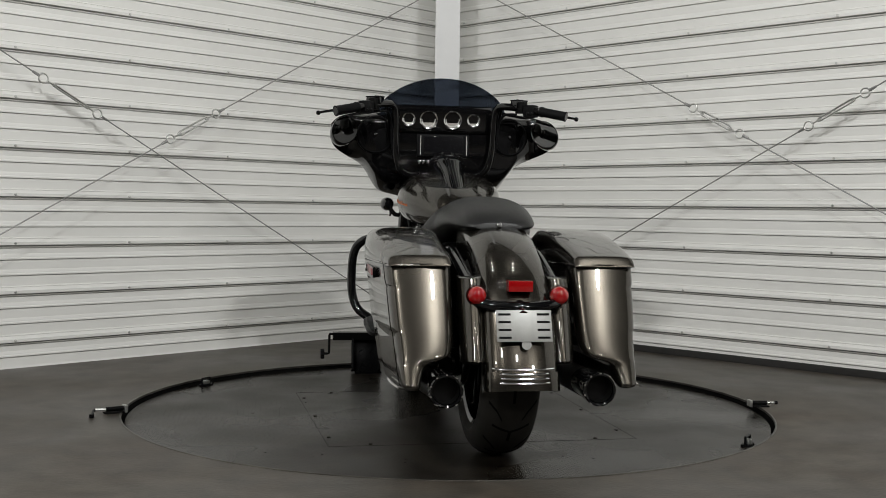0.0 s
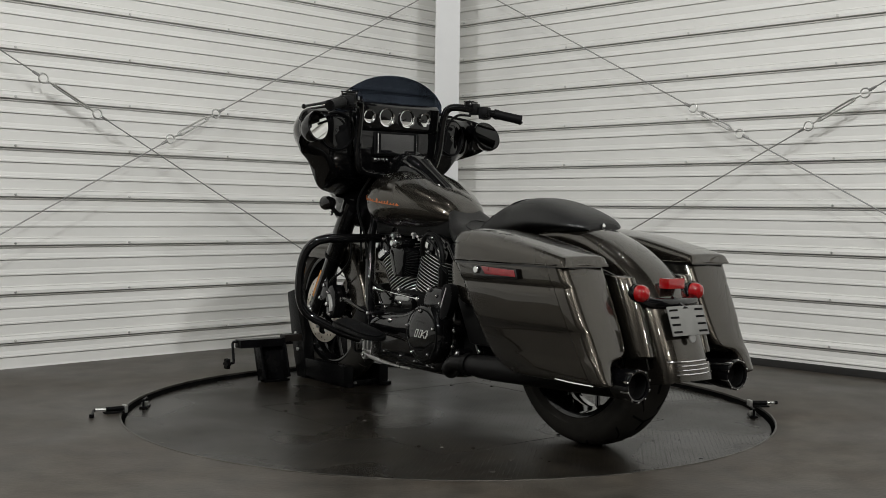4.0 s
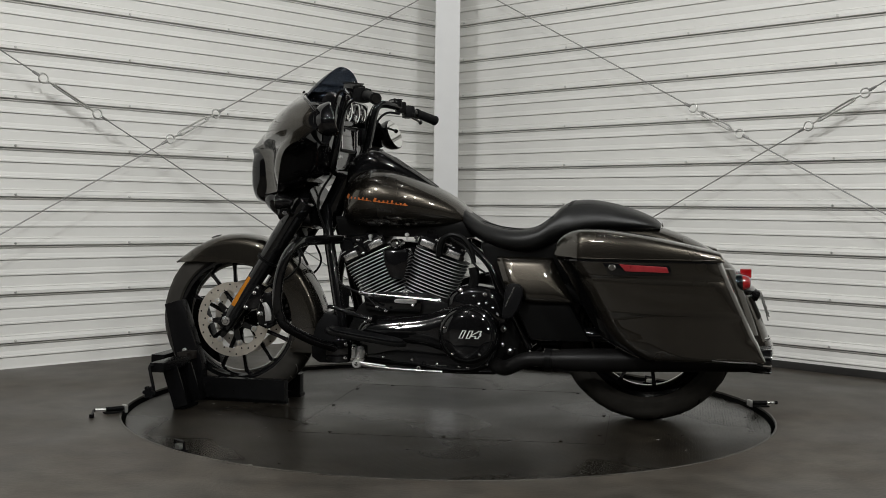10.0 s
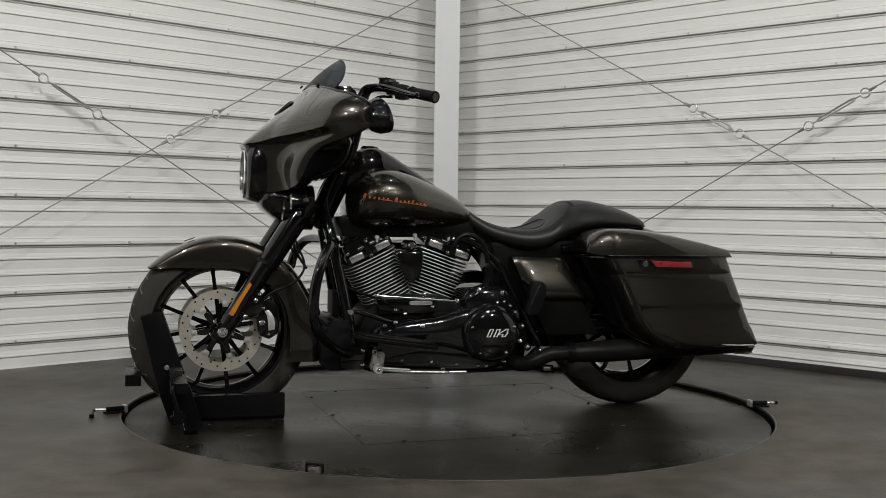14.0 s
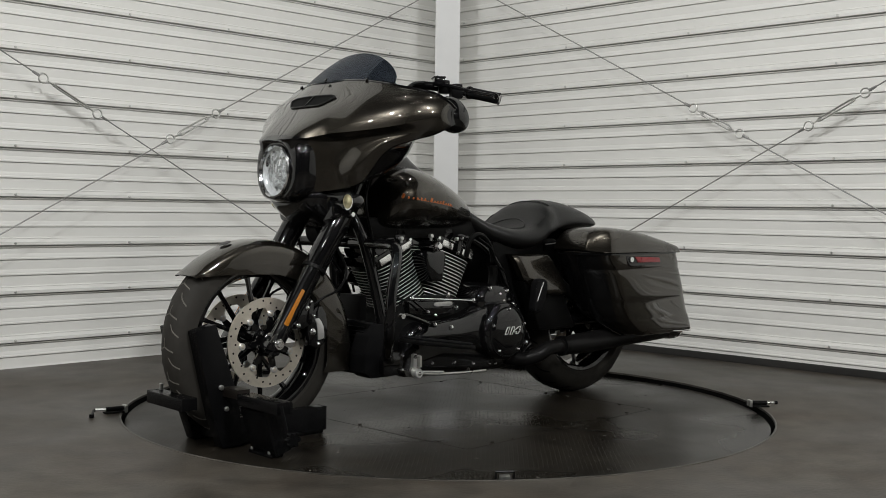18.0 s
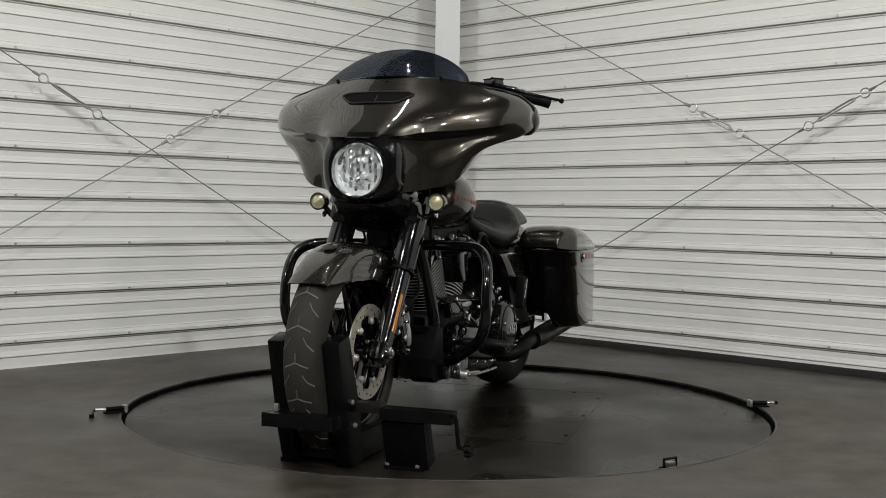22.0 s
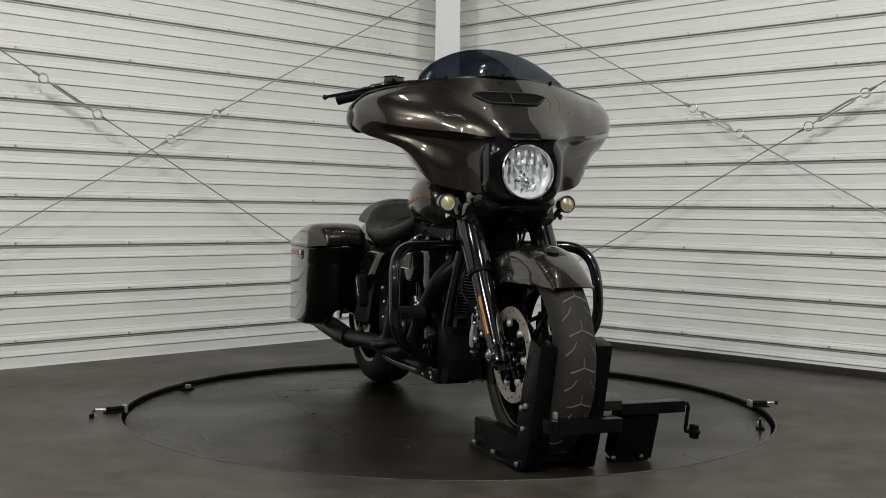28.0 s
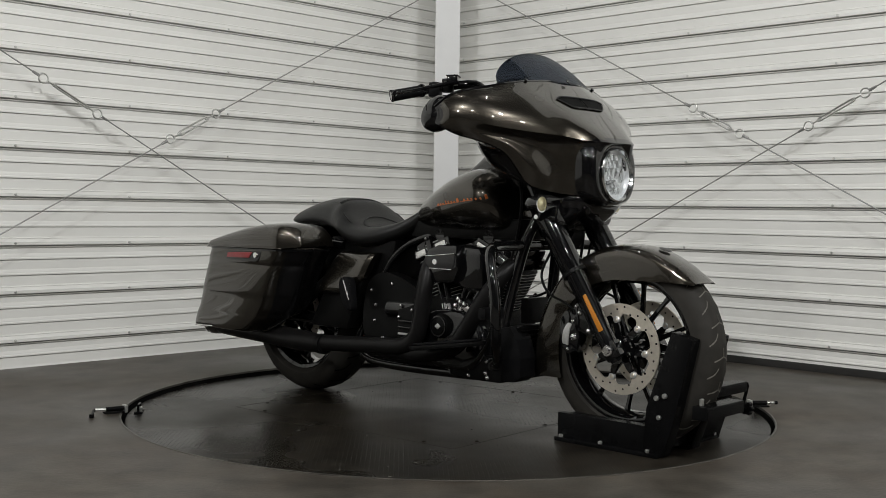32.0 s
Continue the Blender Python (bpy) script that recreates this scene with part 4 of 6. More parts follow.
for k in range(12):
    a = 2 * math.pi * k / 12
    q = (0.0225 * math.cos(a), 0.0225 * math.sin(a) - 0.030)
    part("facet", box(HL.x - 0.016 + 2.9 * (q[0] ** 2 + q[1] ** 2), q[0], HL.z + q[1], 0.004, 0.006, 0.012, 0.001, Matrix.Rotation(a + math.pi / 2, 4, "X") @ Matrix.Rotation(0.4, 4, "Y")), LENSIN if k % 3 else CHROME, hl)
part("bulb_shield", lathe([(0.0001, 0.012), (0.010, 0.010), (0.014, 0.0), (0.014, -0.04), (0.0001, -0.045)], HL + Vector((0, 0, -0.030)), HD, 16), CHROME, hl)

for s in (1, -1):
    c = Vector((0.628, 0.215 * s, 0.797))
    fg = part("fog_lamp", lathe([(0.0001, -0.055), (0.014, -0.053), (0.024, -0.038), (0.029, -0.012), (0.030, 0.008), (0.026, 0.010), (0.025, 0.002), (0.0001, -0.002)], c, (1, 0, 0), 28), BLACK, bike, "small round auxiliary lamp with yellowish lens")
    part("lens", lathe([(0.0001, 0.013), (0.014, 0.011), (0.0255, 0.004), (0.0255, 0.001), (0.0001, 0.001)], c, (1, 0, 0), 28), FOGLENS, fg)
    part("bezel", ring(0.0245, 0.0285, 0.003, 0.010, c, (1, 0, 0), 28), CHROME, fg)
    part("stalk", tube([c + Vector((-0.03, -0.01 * s, -0.02)), c + Vector((-0.035, -0.03 * s, -0.045)), c + Vector((-0.03, -0.06 * s, -0.05))], 0.010, 10), BLACK, fg)
    part("bolt", can(0.010, -0.004, 0.006, c + Vector((-0.02, -0.012 * s, -0.043)), (0, s, 0), 8), CHROME, fg)

# inner fairing with dials
IN = []
for i, c in enumerate(FG):
    top, bot = Vector(c[0]), Vector(c[-1])
    w = abs(top.y)
    if w < 0.15:
        bot = Vector((0.60, top.y, 0.845))
    blend = min(1.0, max(0.0, (0.470 - w) / 0.17))
    blend = blend * blend * (3 - 2 * blend)
    row = []
    for f in np.linspace(0, 1, 18):
        p = top.lerp(bot, f)
        back = np.interp(p.z, [0.84, 0.88, 0.94, 1.02, 1.12, 1.19, 1.22], [0.56, 0.50, 0.465, 0.445, 0.438, 0.445, 0.50])
        edge = min(1.0, f / 0.10, (1 - f) / 0.14)
        row.append((p.x - 0.012 + (min(back, p.x) - p.x) * blend * edge, p.y, p.z - 0.001))
    IN.append(row)
inner = part("inner_fairing", shell(IN, (0.008, 0, 0)), BLACK, bike, "gloss black inner fairing with dials", 60)
part("instrument_panel", slab([(0.400, 1.195), (0.425, 1.215), (0.52, 1.215), (0.52, 1.09), (0.430, 1.09), (0.415, 1.105)], -0.205, 0.205, 0.010), BLACK, inner)
DN = Vector((-1, 0, -0.10)).normalized()
for y, r in ((0.150, 0.027), (0.066, 0.037), (-0.036, 0.037), (-0.125, 0.027)):
    c = Vector((0.410, y, 1.152))
    dial = part("dial", lathe([(r - 0.005, -0.002), (r - 0.004, 0.010), (r + 0.001, 0.012), (r + 0.003, -0.004), (r - 0.004, -0.002)], c, DN, 32), CHROME, inner, "chrome-ringed round dial")
    part("dial_face", can(r - 0.003, -0.006, 0.002, c, DN, 32), DIALFACE if y == 0.150 else DIALGREY, dial)
    part("dial_arc", ring(r * 0.72, r * 0.80, 0.002, 0.003, c, DN, 32), WHITEINK, dial)
    part("needle", tube([c + DN * 0.005, c + DN * 0.005 + Vector((0, 0.016, -0.012)) * (r / 0.037)], 0.0013, 6), PIT, dial)
radio = part("radio_display", slab([(0.432, 0.995), (0.424, 1.000), (0.424, 1.090), (0.432, 1.096), (0.50, 1.096), (0.50, 0.995)], -0.112, 0.112, 0.004), PLASTIC, inner)
part("display_glass", box(0.4215, 0, 1.045, 0.004, 0.165, 0.078, 0.001), SCREENBLK, radio)
for s in (1, -1):
    part("display_trim", tube([(0.4195, 0.098 * s, 1.005), (0.4195, 0.098 * s, 1.085)], 0.004, 8), CHROME, radio)
    sp = part("speaker", lathe([(0.0001, 0.006), (0.02, 0.008), (0.05, 0.004), (0.068, 0.002), (0.074, 0.010), (0.080, 0.006), (0.084, -0.02), (0.0001, -0.02)], (0.436, 0.285 * s, 1.085), (-1, 0.15 * s, 0), 36), PLASTIC, inner, "round black speaker grille")
    part("tweeter", can(0.006, 0.006, 0.012, (0.433, 0.285 * s, 1.088), (-1, 0.15 * s, 0), 12), CHROME, sp)
for i in range(4):
    part("switch", box(0.440, 0.045 + 0.018 * i, 0.975, 0.012, 0.012, 0.016, 0.003), CHROME, inner)

# mirrors on the wing ends
for s in (1, -1):
    at = Matrix.Translation((0.362, 0.424 * s, 1.092)) @ Matrix.Rotation(radians(16 * s), 4, "Z") @ Matrix.Rotation(radians(16), 4, "Y")
    rings = []
    for dx, k in ((0.056, 0.40), (0.044, 0.74), (0.020, 0.96), (-0.008, 1.02), (-0.016, 0.99), (-0.0165, 0.90)):
        rings.append([(dx, k * 0.056 * math.cos(a) - 0.012 * math.sin(a) * s * k, k * 0.062 * math.sin(a)) for a in (2 * math.pi * j / 32 for j in range(32))])
    mh = part("mirror", moved(skin(rings), at), BLACK, bike, "black round mirror housing on the fairing wing")
    part("mirror_glass", moved(skin([[(x, 0.052 * math.cos(a) - 0.011 * math.sin(a) * s, 0.058 * math.sin(a)) for a in (2 * math.pi * j / 32 for j in range(32))] for x in (-0.016, -0.019)]), at), MIRROR, mh)

# handlebar
for s in (1, -1):
    g = tube([(0.470, 0.0, 0.915), (0.455, 0.09 * s, 0.915), (0.430, 0.175 * s, 0.935), (0.405, 0.203 * s, 1.02), (0.378, 0.208 * s, 1.16), (0.358, 0.222 * s, 1.203), (0.318, 0.265 * s, 1.205), (0.262, 0.345 * s, 1.188), (0.20, 0.435 * s, 1.166), (0.178, 0.468 * s, 1.158)], 0.0155, 12, 46)
    b = part("handlebar", g, BLACK, bike, "black handlebar half")
    part("grip", tube([(0.238, 0.380 * s, 1.180), (0.233, 0.386 * s, 1.1785), (0.187, 0.455 * s, 1.161), (0.180, 0.467 * s, 1.158)], [0.0225, 0.0190, 0.0195, 0.0215], 18, 12), PLASTIC, b, "ribbed black rubber grip")
    part("switch_housing", box(0.266, 0.340 * s, 1.184, 0.044, 0.060, 0.054, 0.017, Matrix.Rotation(radians(-33 * s), 4, "Z")), PLASTIC, b)
    for k in range(4):
        part("button", box(0.240 + 0.012 * (k % 2), (0.322 + 0.016 * (k // 2) + 0.010 * (k % 2)) * s, 1.172 + 0.020 * (k % 2), 0.012, 0.012, 0.012, 0.003), SATIN, b)
    mc = part("master_cylinder", box(0.312, 0.300 * s, 1.214, 0.040, 0.066, 0.032, 0.010, Matrix.Rotation(radians(-33 * s), 4, "Z")), BLACK, b)
    part("reservoir_lid", box(0.312, 0.300 * s, 1.231, 0.041, 0.067, 0.005, 0.002, Matrix.Rotation(radians(-33 * s), 4, "Z")), SATIN, mc)
    part("perch_clamp", box(0.292, 0.305 * s, 1.200, 0.040, 0.036, 0.048, 0.008, Matrix.Rotation(radians(-33 * s), 4, "Z")), SATIN, b)
    part("perch_screw", can(0.006, 0, 0.006, (0.314, 0.296 * s, 1.233), (0, 0, 1), 8), CHROME, b)
    part("control_hose", tube([(0.345, 0.262 * s, 1.214), (0.385, 0.245 * s, 1.205), (0.410, 0.235 * s, 1.15), (0.425, 0.232 * s, 1.08), (0.44, 0.21 * s, 0.99)], 0.0055, 8, 18), SATIN, b)
    part("wire_sleeve", tube([(0.290, 0.285 * s, 1.172), (0.335, 0.245 * s, 1.172), (0.372, 0.226 * s, 1.13), (0.392, 0.222 * s, 1.05), (0.42, 0.20 * s, 0.96)], 0.0050, 8, 18), PLASTIC, b)
    lev = part("lever", tube([(0.335, 0.315 * s, 1.208), (0.320, 0.36 * s, 1.198), (0.285, 0.44 * s, 1.176), (0.262, 0.525 * s, 1.158)], [0.010, 0.0075, 0.006, 0.005], 10, 18), BLACK, b)
    part("lever_ball", lathe([(0.0001, -0.010), (0.007, -0.007), (0.010, 0.0), (0.007, 0.007), (0.0001, 0.010)], (0.260, 0.532 * s, 1.156), (0, 1, 0), 14), BLACK, lev)

# tank and console
TK = [(0.412, 0.07, 0.735, 0.80), (0.398, 0.130, 0.712, 0.850), (0.375, 0.172, 0.702, 0.893), (0.330, 0.200, 0.698, 0.925), (0.260, 0.207, 0.697, 0.931), (0.180, 0.197, 0.697, 0.912), (0.100, 0.172, 0.698, 0.880), (0.030, 0.140, 0.700, 0.848), (-0.030, 0.108, 0.705, 0.812), (-0.070, 0.078, 0.712, 0.775), (-0.085, 0.045, 0.722, 0.752)]
tkd = spline(TK, 44)
tank = part("fuel_tank", skin([[(x, y, z) for y, z in rounded(-w, w, a, b, 40, 2.45)] for x, w, a, b in tkd]), BROWN, bike, "dark brown metallic fuel tank", 50)
CS = [(0.416, 0.045, 0.84, 0.890), (0.404, 0.064, 0.84, 0.945), (0.372, 0.076, 0.85, 0.988), (0.328, 0.078, 0.86, 1.006), (0.285, 0.073, 0.87, 1.003), (0.245, 0.062, 0.87, 0.985), (0.20, 0.051, 0.86, 0.955), (0.12, 0.043, 0.82, 0.905), (0.04, 0.037, 0.78, 0.852), (-0.03, 0.032, 0.75, 0.808)]
con = part("console", skin([[(x, y, z) for y, z in rounded(-w, w, a, b, 28, 2.8)] for x, w, a, b in spline(CS, 36)]), BLACK, tank, "gloss black tank console", 50)
ins = [(x, w, q) for x, w, _, q in spline(CS, 60) if 0.05 < x < 0.235]
part("console_insert", shell([[(x, u * w * 0.40, q + 0.0015 - 0.006 * u * u) for u in (-1, -0.5, 0, 0.5, 1)] for x, w, q in ins], (0, 0, -0.006)), PLASTIC, con)
for u in (-0.38, 0.0, 0.38):
    part("insert_edge", tube([(x, u * w, q + 0.0012) for x, w, q in ins], 0.0009, 6), INLET, con)
part("fuel_cap", lathe([(0.0001, 0.016), (0.030, 0.014), (0.036, 0.006), (0.037, -0.01), (0.0001, -0.01)], (0.312, 0.0, 0.996), (-0.05, 0, 1), 28), BLACK, con)
for s in (1, -1):
    n = 15
    for k in range(n):
        f = (k + 0.5) / n
        x = 0.372 - 0.238 * f
        z = 0.818 - 0.028 * f
        w = np.interp(-x, [-r[0] for r in tkd], [r[1] for r in tkd])
        a = np.interp(-x, [-r[0] for r in tkd], [r[2] for r in tkd])
        b = np.interp(-x, [-r[0] for r in tkd], [r[3] for r in tkd])
        q = min(abs((z - (a + b) / 2) / ((b - a) / 2)), 0.99)
        y = w * (1 - q ** 2.45) ** (1 / 2.45)
        slope = (w - np.interp(-(x - 0.01), [-r[0] for r in tkd], [r[1] for r in tkd])) / 0.01
        tall = (0.017, 0.008, 0.008, 0.009, 0.011, 0.011, 0.003, 0.016, 0.008, 0.010, 0.012, 0.015, 0.008, 0.009, 0.009)[k]
        tilt = Matrix.Rotation(math.atan(slope) * s, 4, "Z")
        part("badge_bar", box(x, (y - 0.0008) * s, z + (tall - 0.009) / 2, 0.0062 if k % 7 else 0.0100, 0.0045, tall, 0.0018, tilt @ Matrix.Rotation(radians(-24), 4, "Y")), BADGE, tank)
        if k not in (6,):
            part("badge_joint", box(x - 0.006, (y - 0.0010) * s, z - 0.0032, 0.0105, 0.0042, 0.0026, 0.001, tilt @ Matrix.Rotation(radians(-8), 4, "Y")), BADGE, tank)

# seat: spine sections (x, half width, bottom, top)
ST = [(-0.012, 0.035, 0.775, 0.812), (-0.030, 0.060, 0.745, 0.812), (-0.075, 0.095, 0.695, 0.770), (-0.130, 0.130, 0.655, 0.738), (-0.200, 0.165, 0.628, 0.718), (-0.280, 0.188, 0.616, 0.712), (-0.350, 0.194, 0.622, 0.727), (-0.405, 0.190, 0.645, 0.765), (-0.450, 0.184, 0.665, 0.804), (-0.510, 0.176, 0.683, 0.819), (-0.580, 0.168, 0.696, 0.815), (-0.660, 0.156, 0.702, 0.797), (-0.730, 0.140, 0.705, 0.774), (-0.775, 0.118, 0.708, 0.752), (-0.797, 0.085, 0.712, 0.733)]


def seat_ring(x, w, a, b):
    out = []
    dish = 0.022 * max(0.0, 1 - ((x + 0.24) / 0.18) ** 2)
    for y, z in rounded(-w, w, a, b, 40, 2.7):
        if x < -0.40:
            y *= 1 - 0.30 * min(1.0, (-0.40 - x) / 0.08) * max(0.0, (z - a) / (b - a)) ** 1.3
        if z > (a + b) / 2:
            z -= dish * max(0.0, 1 - (y / (w * 0.72)) ** 2)
        out.append((x, y, z))
    return out


seat = part("seat", skin([seat_ring(*r) for r in spline(ST, 60)]), LEATHER, bike, "black stitched vinyl two-up seat", 60)
for s in (1, -1):
    part("seat_seam", tube([(x, w * (0.80 if x > -0.42 else 0.62) * s, (a + b) / 2 + (b - a) / 2 * (1 - 0.80 ** 2.7) ** (1 / 2.7) + (0.0005 if x > -0.42 else -0.004)) for x, w, a, b in spline(ST, 60)[26:56]], 0.0022, 6), LEATHER, seat)
SPD = spline(ST, 60)


def seat_top(x, y):
    w, a, b = (np.interp(-x, -SPD[:, 0], SPD[:, k]) for k in (1, 2, 3))
    q = min(abs(y) / w, 0.98)
    z = (a + b) / 2 + (b - a) / 2 * (1 - q ** 2.7) ** (1 / 2.7)
    return z - 0.022 * max(0.0, 1 - ((x + 0.24) / 0.18) ** 2) * max(0.0, 1 - (y / (w * 0.72)) ** 2)


loop = []
for k in range(49):
    a = 2 * math.pi * k / 48
    x, y = -0.250 + 0.135 * math.cos(a), 0.118 * math.sin(a) * (1 - 0.25 * math.cos(a))
    loop.append((x, y, seat_top(x, y) + 0.0008))
part("bucket_seam", tube(loop, 0.0024, 6, 0, False), LEATHER, seat)
for x0 in (-0.462, -0.470):
    part("cross_seam", tube([(x0 - 0.010 * (1 - (y / 0.125) ** 2), y, seat_top(x0 - 0.010 * (1 - (y / 0.125) ** 2), y / 0.80) + 0.0006) for y in np.linspace(-0.112, 0.112, 19)], 0.0022, 6), LEATHER, seat)
part("seat_bolt", can(0.008, 0, 0.006, (-0.800, 0, 0.727), (-1, 0, 0.2), 12), CHROME, seat)

# rear fender along a curved spine
RF = [(-0.60, 0.735), (-0.70, 0.738), (-0.79, 0.722), (-0.885, 0.690), (-0.975, 0.645), (-1.055, 0.585), (-1.110, 0.515), (-1.148, 0.440), (-1.178, 0.365), (-1.196, 0.310), (-1.204, 0.272)]
rfd = spline(RF, 40)


def fender_rings(p, half, crown):
    rings = []
    k = len(p)
    for i in range(k):
        d = p[min(i + 1, k - 1)] - p[max(i - 1, 0)]
        d = d / np.hypot(*d)
        nrm = np.array([-d[1], d[0]])
        if nrm[1] < 0 and nrm[0] > 0:
            nrm = -nrm
        if nrm @ (p[i] - np.array([-0.752, 0.3285])) < 0:
            nrm = -nrm
        sec = []
        prof = [(-1.0, -0.09), (-1.0, -crown)] + [(-math.cos(math.pi * j / 12), -crown + crown * math.sin(math.pi * j / 12) ** 0.8) for j in range(1, 12)] + [(1.0, -crown), (1.0, -0.09)]
        innr = [(u * 0.95, v - 0.005) for u, v in reversed(prof)]
        for u, v in prof + innr:
            q = p[i] + nrm * v
            sec.append((q[0], u * half, q[1]))
        rings.append(sec)
    return rings


rf = part("rear_fender", skin(fender_rings(rfd, 0.104, 0.045)), BROWN, bike, "dark brown metallic rear fender", 50)
tip = part("fender_tip", skin(fender_rings(spline(RF[-3:], 10)[3:] + np.array([-0.006, -0.004]), 0.108, 0.040)), BROWN, rf, "slotted fender tip trim")
for k in range(4):
    z = 0.288 + 0.0125 * k
    x = -1.213 + 0.30 * (z - 0.262)
    part("slot", tube([(x + 0.024, 0.088, z), (x + 0.010, 0.070, z), (x - 0.001, 0.03, z), (x - 0.002, 0.0, z), (x - 0.001, -0.03, z), (x + 0.010, -0.070, z), (x + 0.024, -0.088, z)], 0.0034, 8, 18), CHROME, tip)
for s in (1, -1):
    FL = []
    for x, z in ((-1.025, 0.578), (-1.040, 0.574), (-1.062, 0.53), (-1.085, 0.47), (-1.106, 0.41), (-1.122, 0.36), (-1.128, 0.342), (-1.118, 0.334)):
        FL.append([(x - 0.030 * math.sin(math.pi * u) ** 0.7 + 0.022 * u, (0.100 + 0.064 * u) * s, z) for u in np.linspace(0, 1, 13)] + [(x + 0.07, 0.164 * s, z), (x + 0.07, 0.100 * s, z)])
    part("fender_filler", skin(FL), BROWN, rf)
part("light_bar", tube([(-1.075, 0.135, 0.515), (-1.105, 0.09, 0.500), (-1.125, 0.0, 0.495), (-1.105, -0.09, 0.500), (-1.075, -0.135, 0.515)], 0.017, 12, 24), BLACK, rf)
for s in (1, -1):
    c = (-1.085, 0.122 * s, 0.527)
    tl = part("tail_lamp", lathe([(0.0001, 0.034), (0.012, 0.033), (0.022, 0.026), (0.0275, 0.012), (0.028, 0.0), (0.0001, -0.004)], c, (-1, 0, 0.05), 28), REDLENS, bike, "round red tail lamp")
    part("lamp_housing", lathe([(0.029, 0.004), (0.031, -0.002), (0.028, -0.025), (0.014, -0.048), (0.0001, -0.05)], c, (-1, 0, 0.05), 28), BLACK, tl)
part("brake_lamp", slab([(-0.036, 0.540), (0.036, 0.540), (0.036, 0.572), (-0.036, 0.572)], -1.125, -1.085, 0.003, "yz"), REDLENS, bike, "rectangular red brake lamp")
pl_m = Matrix.Translation((-1.172, 0, 0.447)) @ Matrix.Rotation(radians(19), 4, "Y")
plate = part("plate_bracket", moved(slab([(-0.080, -0.046), (0.080, -0.046), (0.080, 0.046), (-0.080, 0.046)], -0.002, 0.002, 0.0008, "yz"), pl_m), PLATE, rf, "empty grey slotted plate bracket")
for s in (1, -1):
    for k in range(4):
        part("slot", moved(box(-0.0022, 0.056 * s, -0.034 + 0.0225 * k, 0.003, 0.036, 0.006, 0.001), pl_m), PIT, plate)
part("bracket_stay", tube([(-1.10, 0, 0.50), (-1.155, 0, 0.47)], 0.02, 10), BLACK, rf)
part("plate_tab", lathe([(0.0001, -0.002), (0.014, -0.002), (0.014, 0.002), (0.0001, 0.002)], (-1.186, -0.005, 0.395), (-1, 0, 0.25), 16), PLATE, plate)

# saddlebags
BG = []
for z, xf, yi, yo in ((0.264, -0.730, 0.294, 0.352), (0.271, -0.708, 0.288, 0.366), (0.292, -0.665, 0.284, 0.371), (0.322, -0.615, 0.273, 0.374), (0.336, -0.602, 0.252, 0.375), (0.346, -0.593, 0.212, 0.376), (0.365, -0.576, 0.190, 0.378), (0.415, -0.546, 0.183, 0.383), (0.428, -0.540, 0.182, 0.387), (0.470, -0.519, 0.181, 0.391), (0.530, -0.488, 0.180, 0.395), (0.545, -0.480, 0.180, 0.394), (0.560, -0.470, 0.180, 0.399), (0.606, -0.441, 0.180, 0.402)):
    BG.append((z, xf, -1.164 + 0.4537 * (z - 0.271) + (0.012 if z < 0.27 else 0.0), yi, yo))


def bag_ring(z, xf, xr, yi, yo):
    """Rounded plan outline; the outer side draws in towards the rear."""
    out = []
    for u, v in rounded(-1, 1, -1, 1, 72, 11.0):
        f = (u + 1) / 2
        x = xr + (xf - xr) * f
        taper = 0.026 * max(0.0, 1 - f / 0.6) ** 1.2 + 0.110 * max(0.0, (f - 0.84) / 0.16) ** 1.5
        y = yi + (yo - taper - yi) * (v + 1) / 2
        if u < -0.8:
            x += 0.012 * (v * v)
        out.append((x, y, z))
    return out


LD = [(-0.440, 0.624, 0.634), (-0.443, 0.622, 0.652), (-0.452, 0.620, 0.673), (-0.470, 0.618, 0.691), (-0.496, 0.616, 0.704), (-0.530, 0.615, 0.711), (-0.580, 0.614, 0.712), (-0.646, 0.613, 0.708), (-0.760, 0.611, 0.692), (-0.880, 0.609, 0.668), (-0.950, 0.608, 0.652), (-0.990, 0.607, 0.6425), (-1.002, 0.607, 0.639), (-1.007, 0.607, 0.635), (-1.014, 0.607, 0.622), (-1.020, 0.607, 0.610)]


def lid_ring(x, a, b):
    f = (x + 1.022) / (1.022 - 0.440)
    taper = 0.026 * max(0.0, 1 - max(f, 0) / 0.6) ** 1.2 + 0.060 * max(0.0, (f - 0.84) / 0.16) ** 1.2
    y0, y1 = 0.176 + 0.012 * max(0.0, 1 - max(f, 0) / 0.5), 0.4045 - 0.006 * max(0.0, 1 - max(f, 0) / 0.5) - taper
    prof = [(0, 0), (0, 0.55), (0.02, 0.80), (0.07, 0.95), (0.18, 1.0), (0.5, 1.02), (0.76, 0.985), (0.89, 0.93), (0.955, 0.80), (0.985, 0.55), (0.995, 0.20), (0.995, 0.0)]
    return [(x, y0 + (y1 - y0) * u, a + (b - a) * v) for u, v in prof]


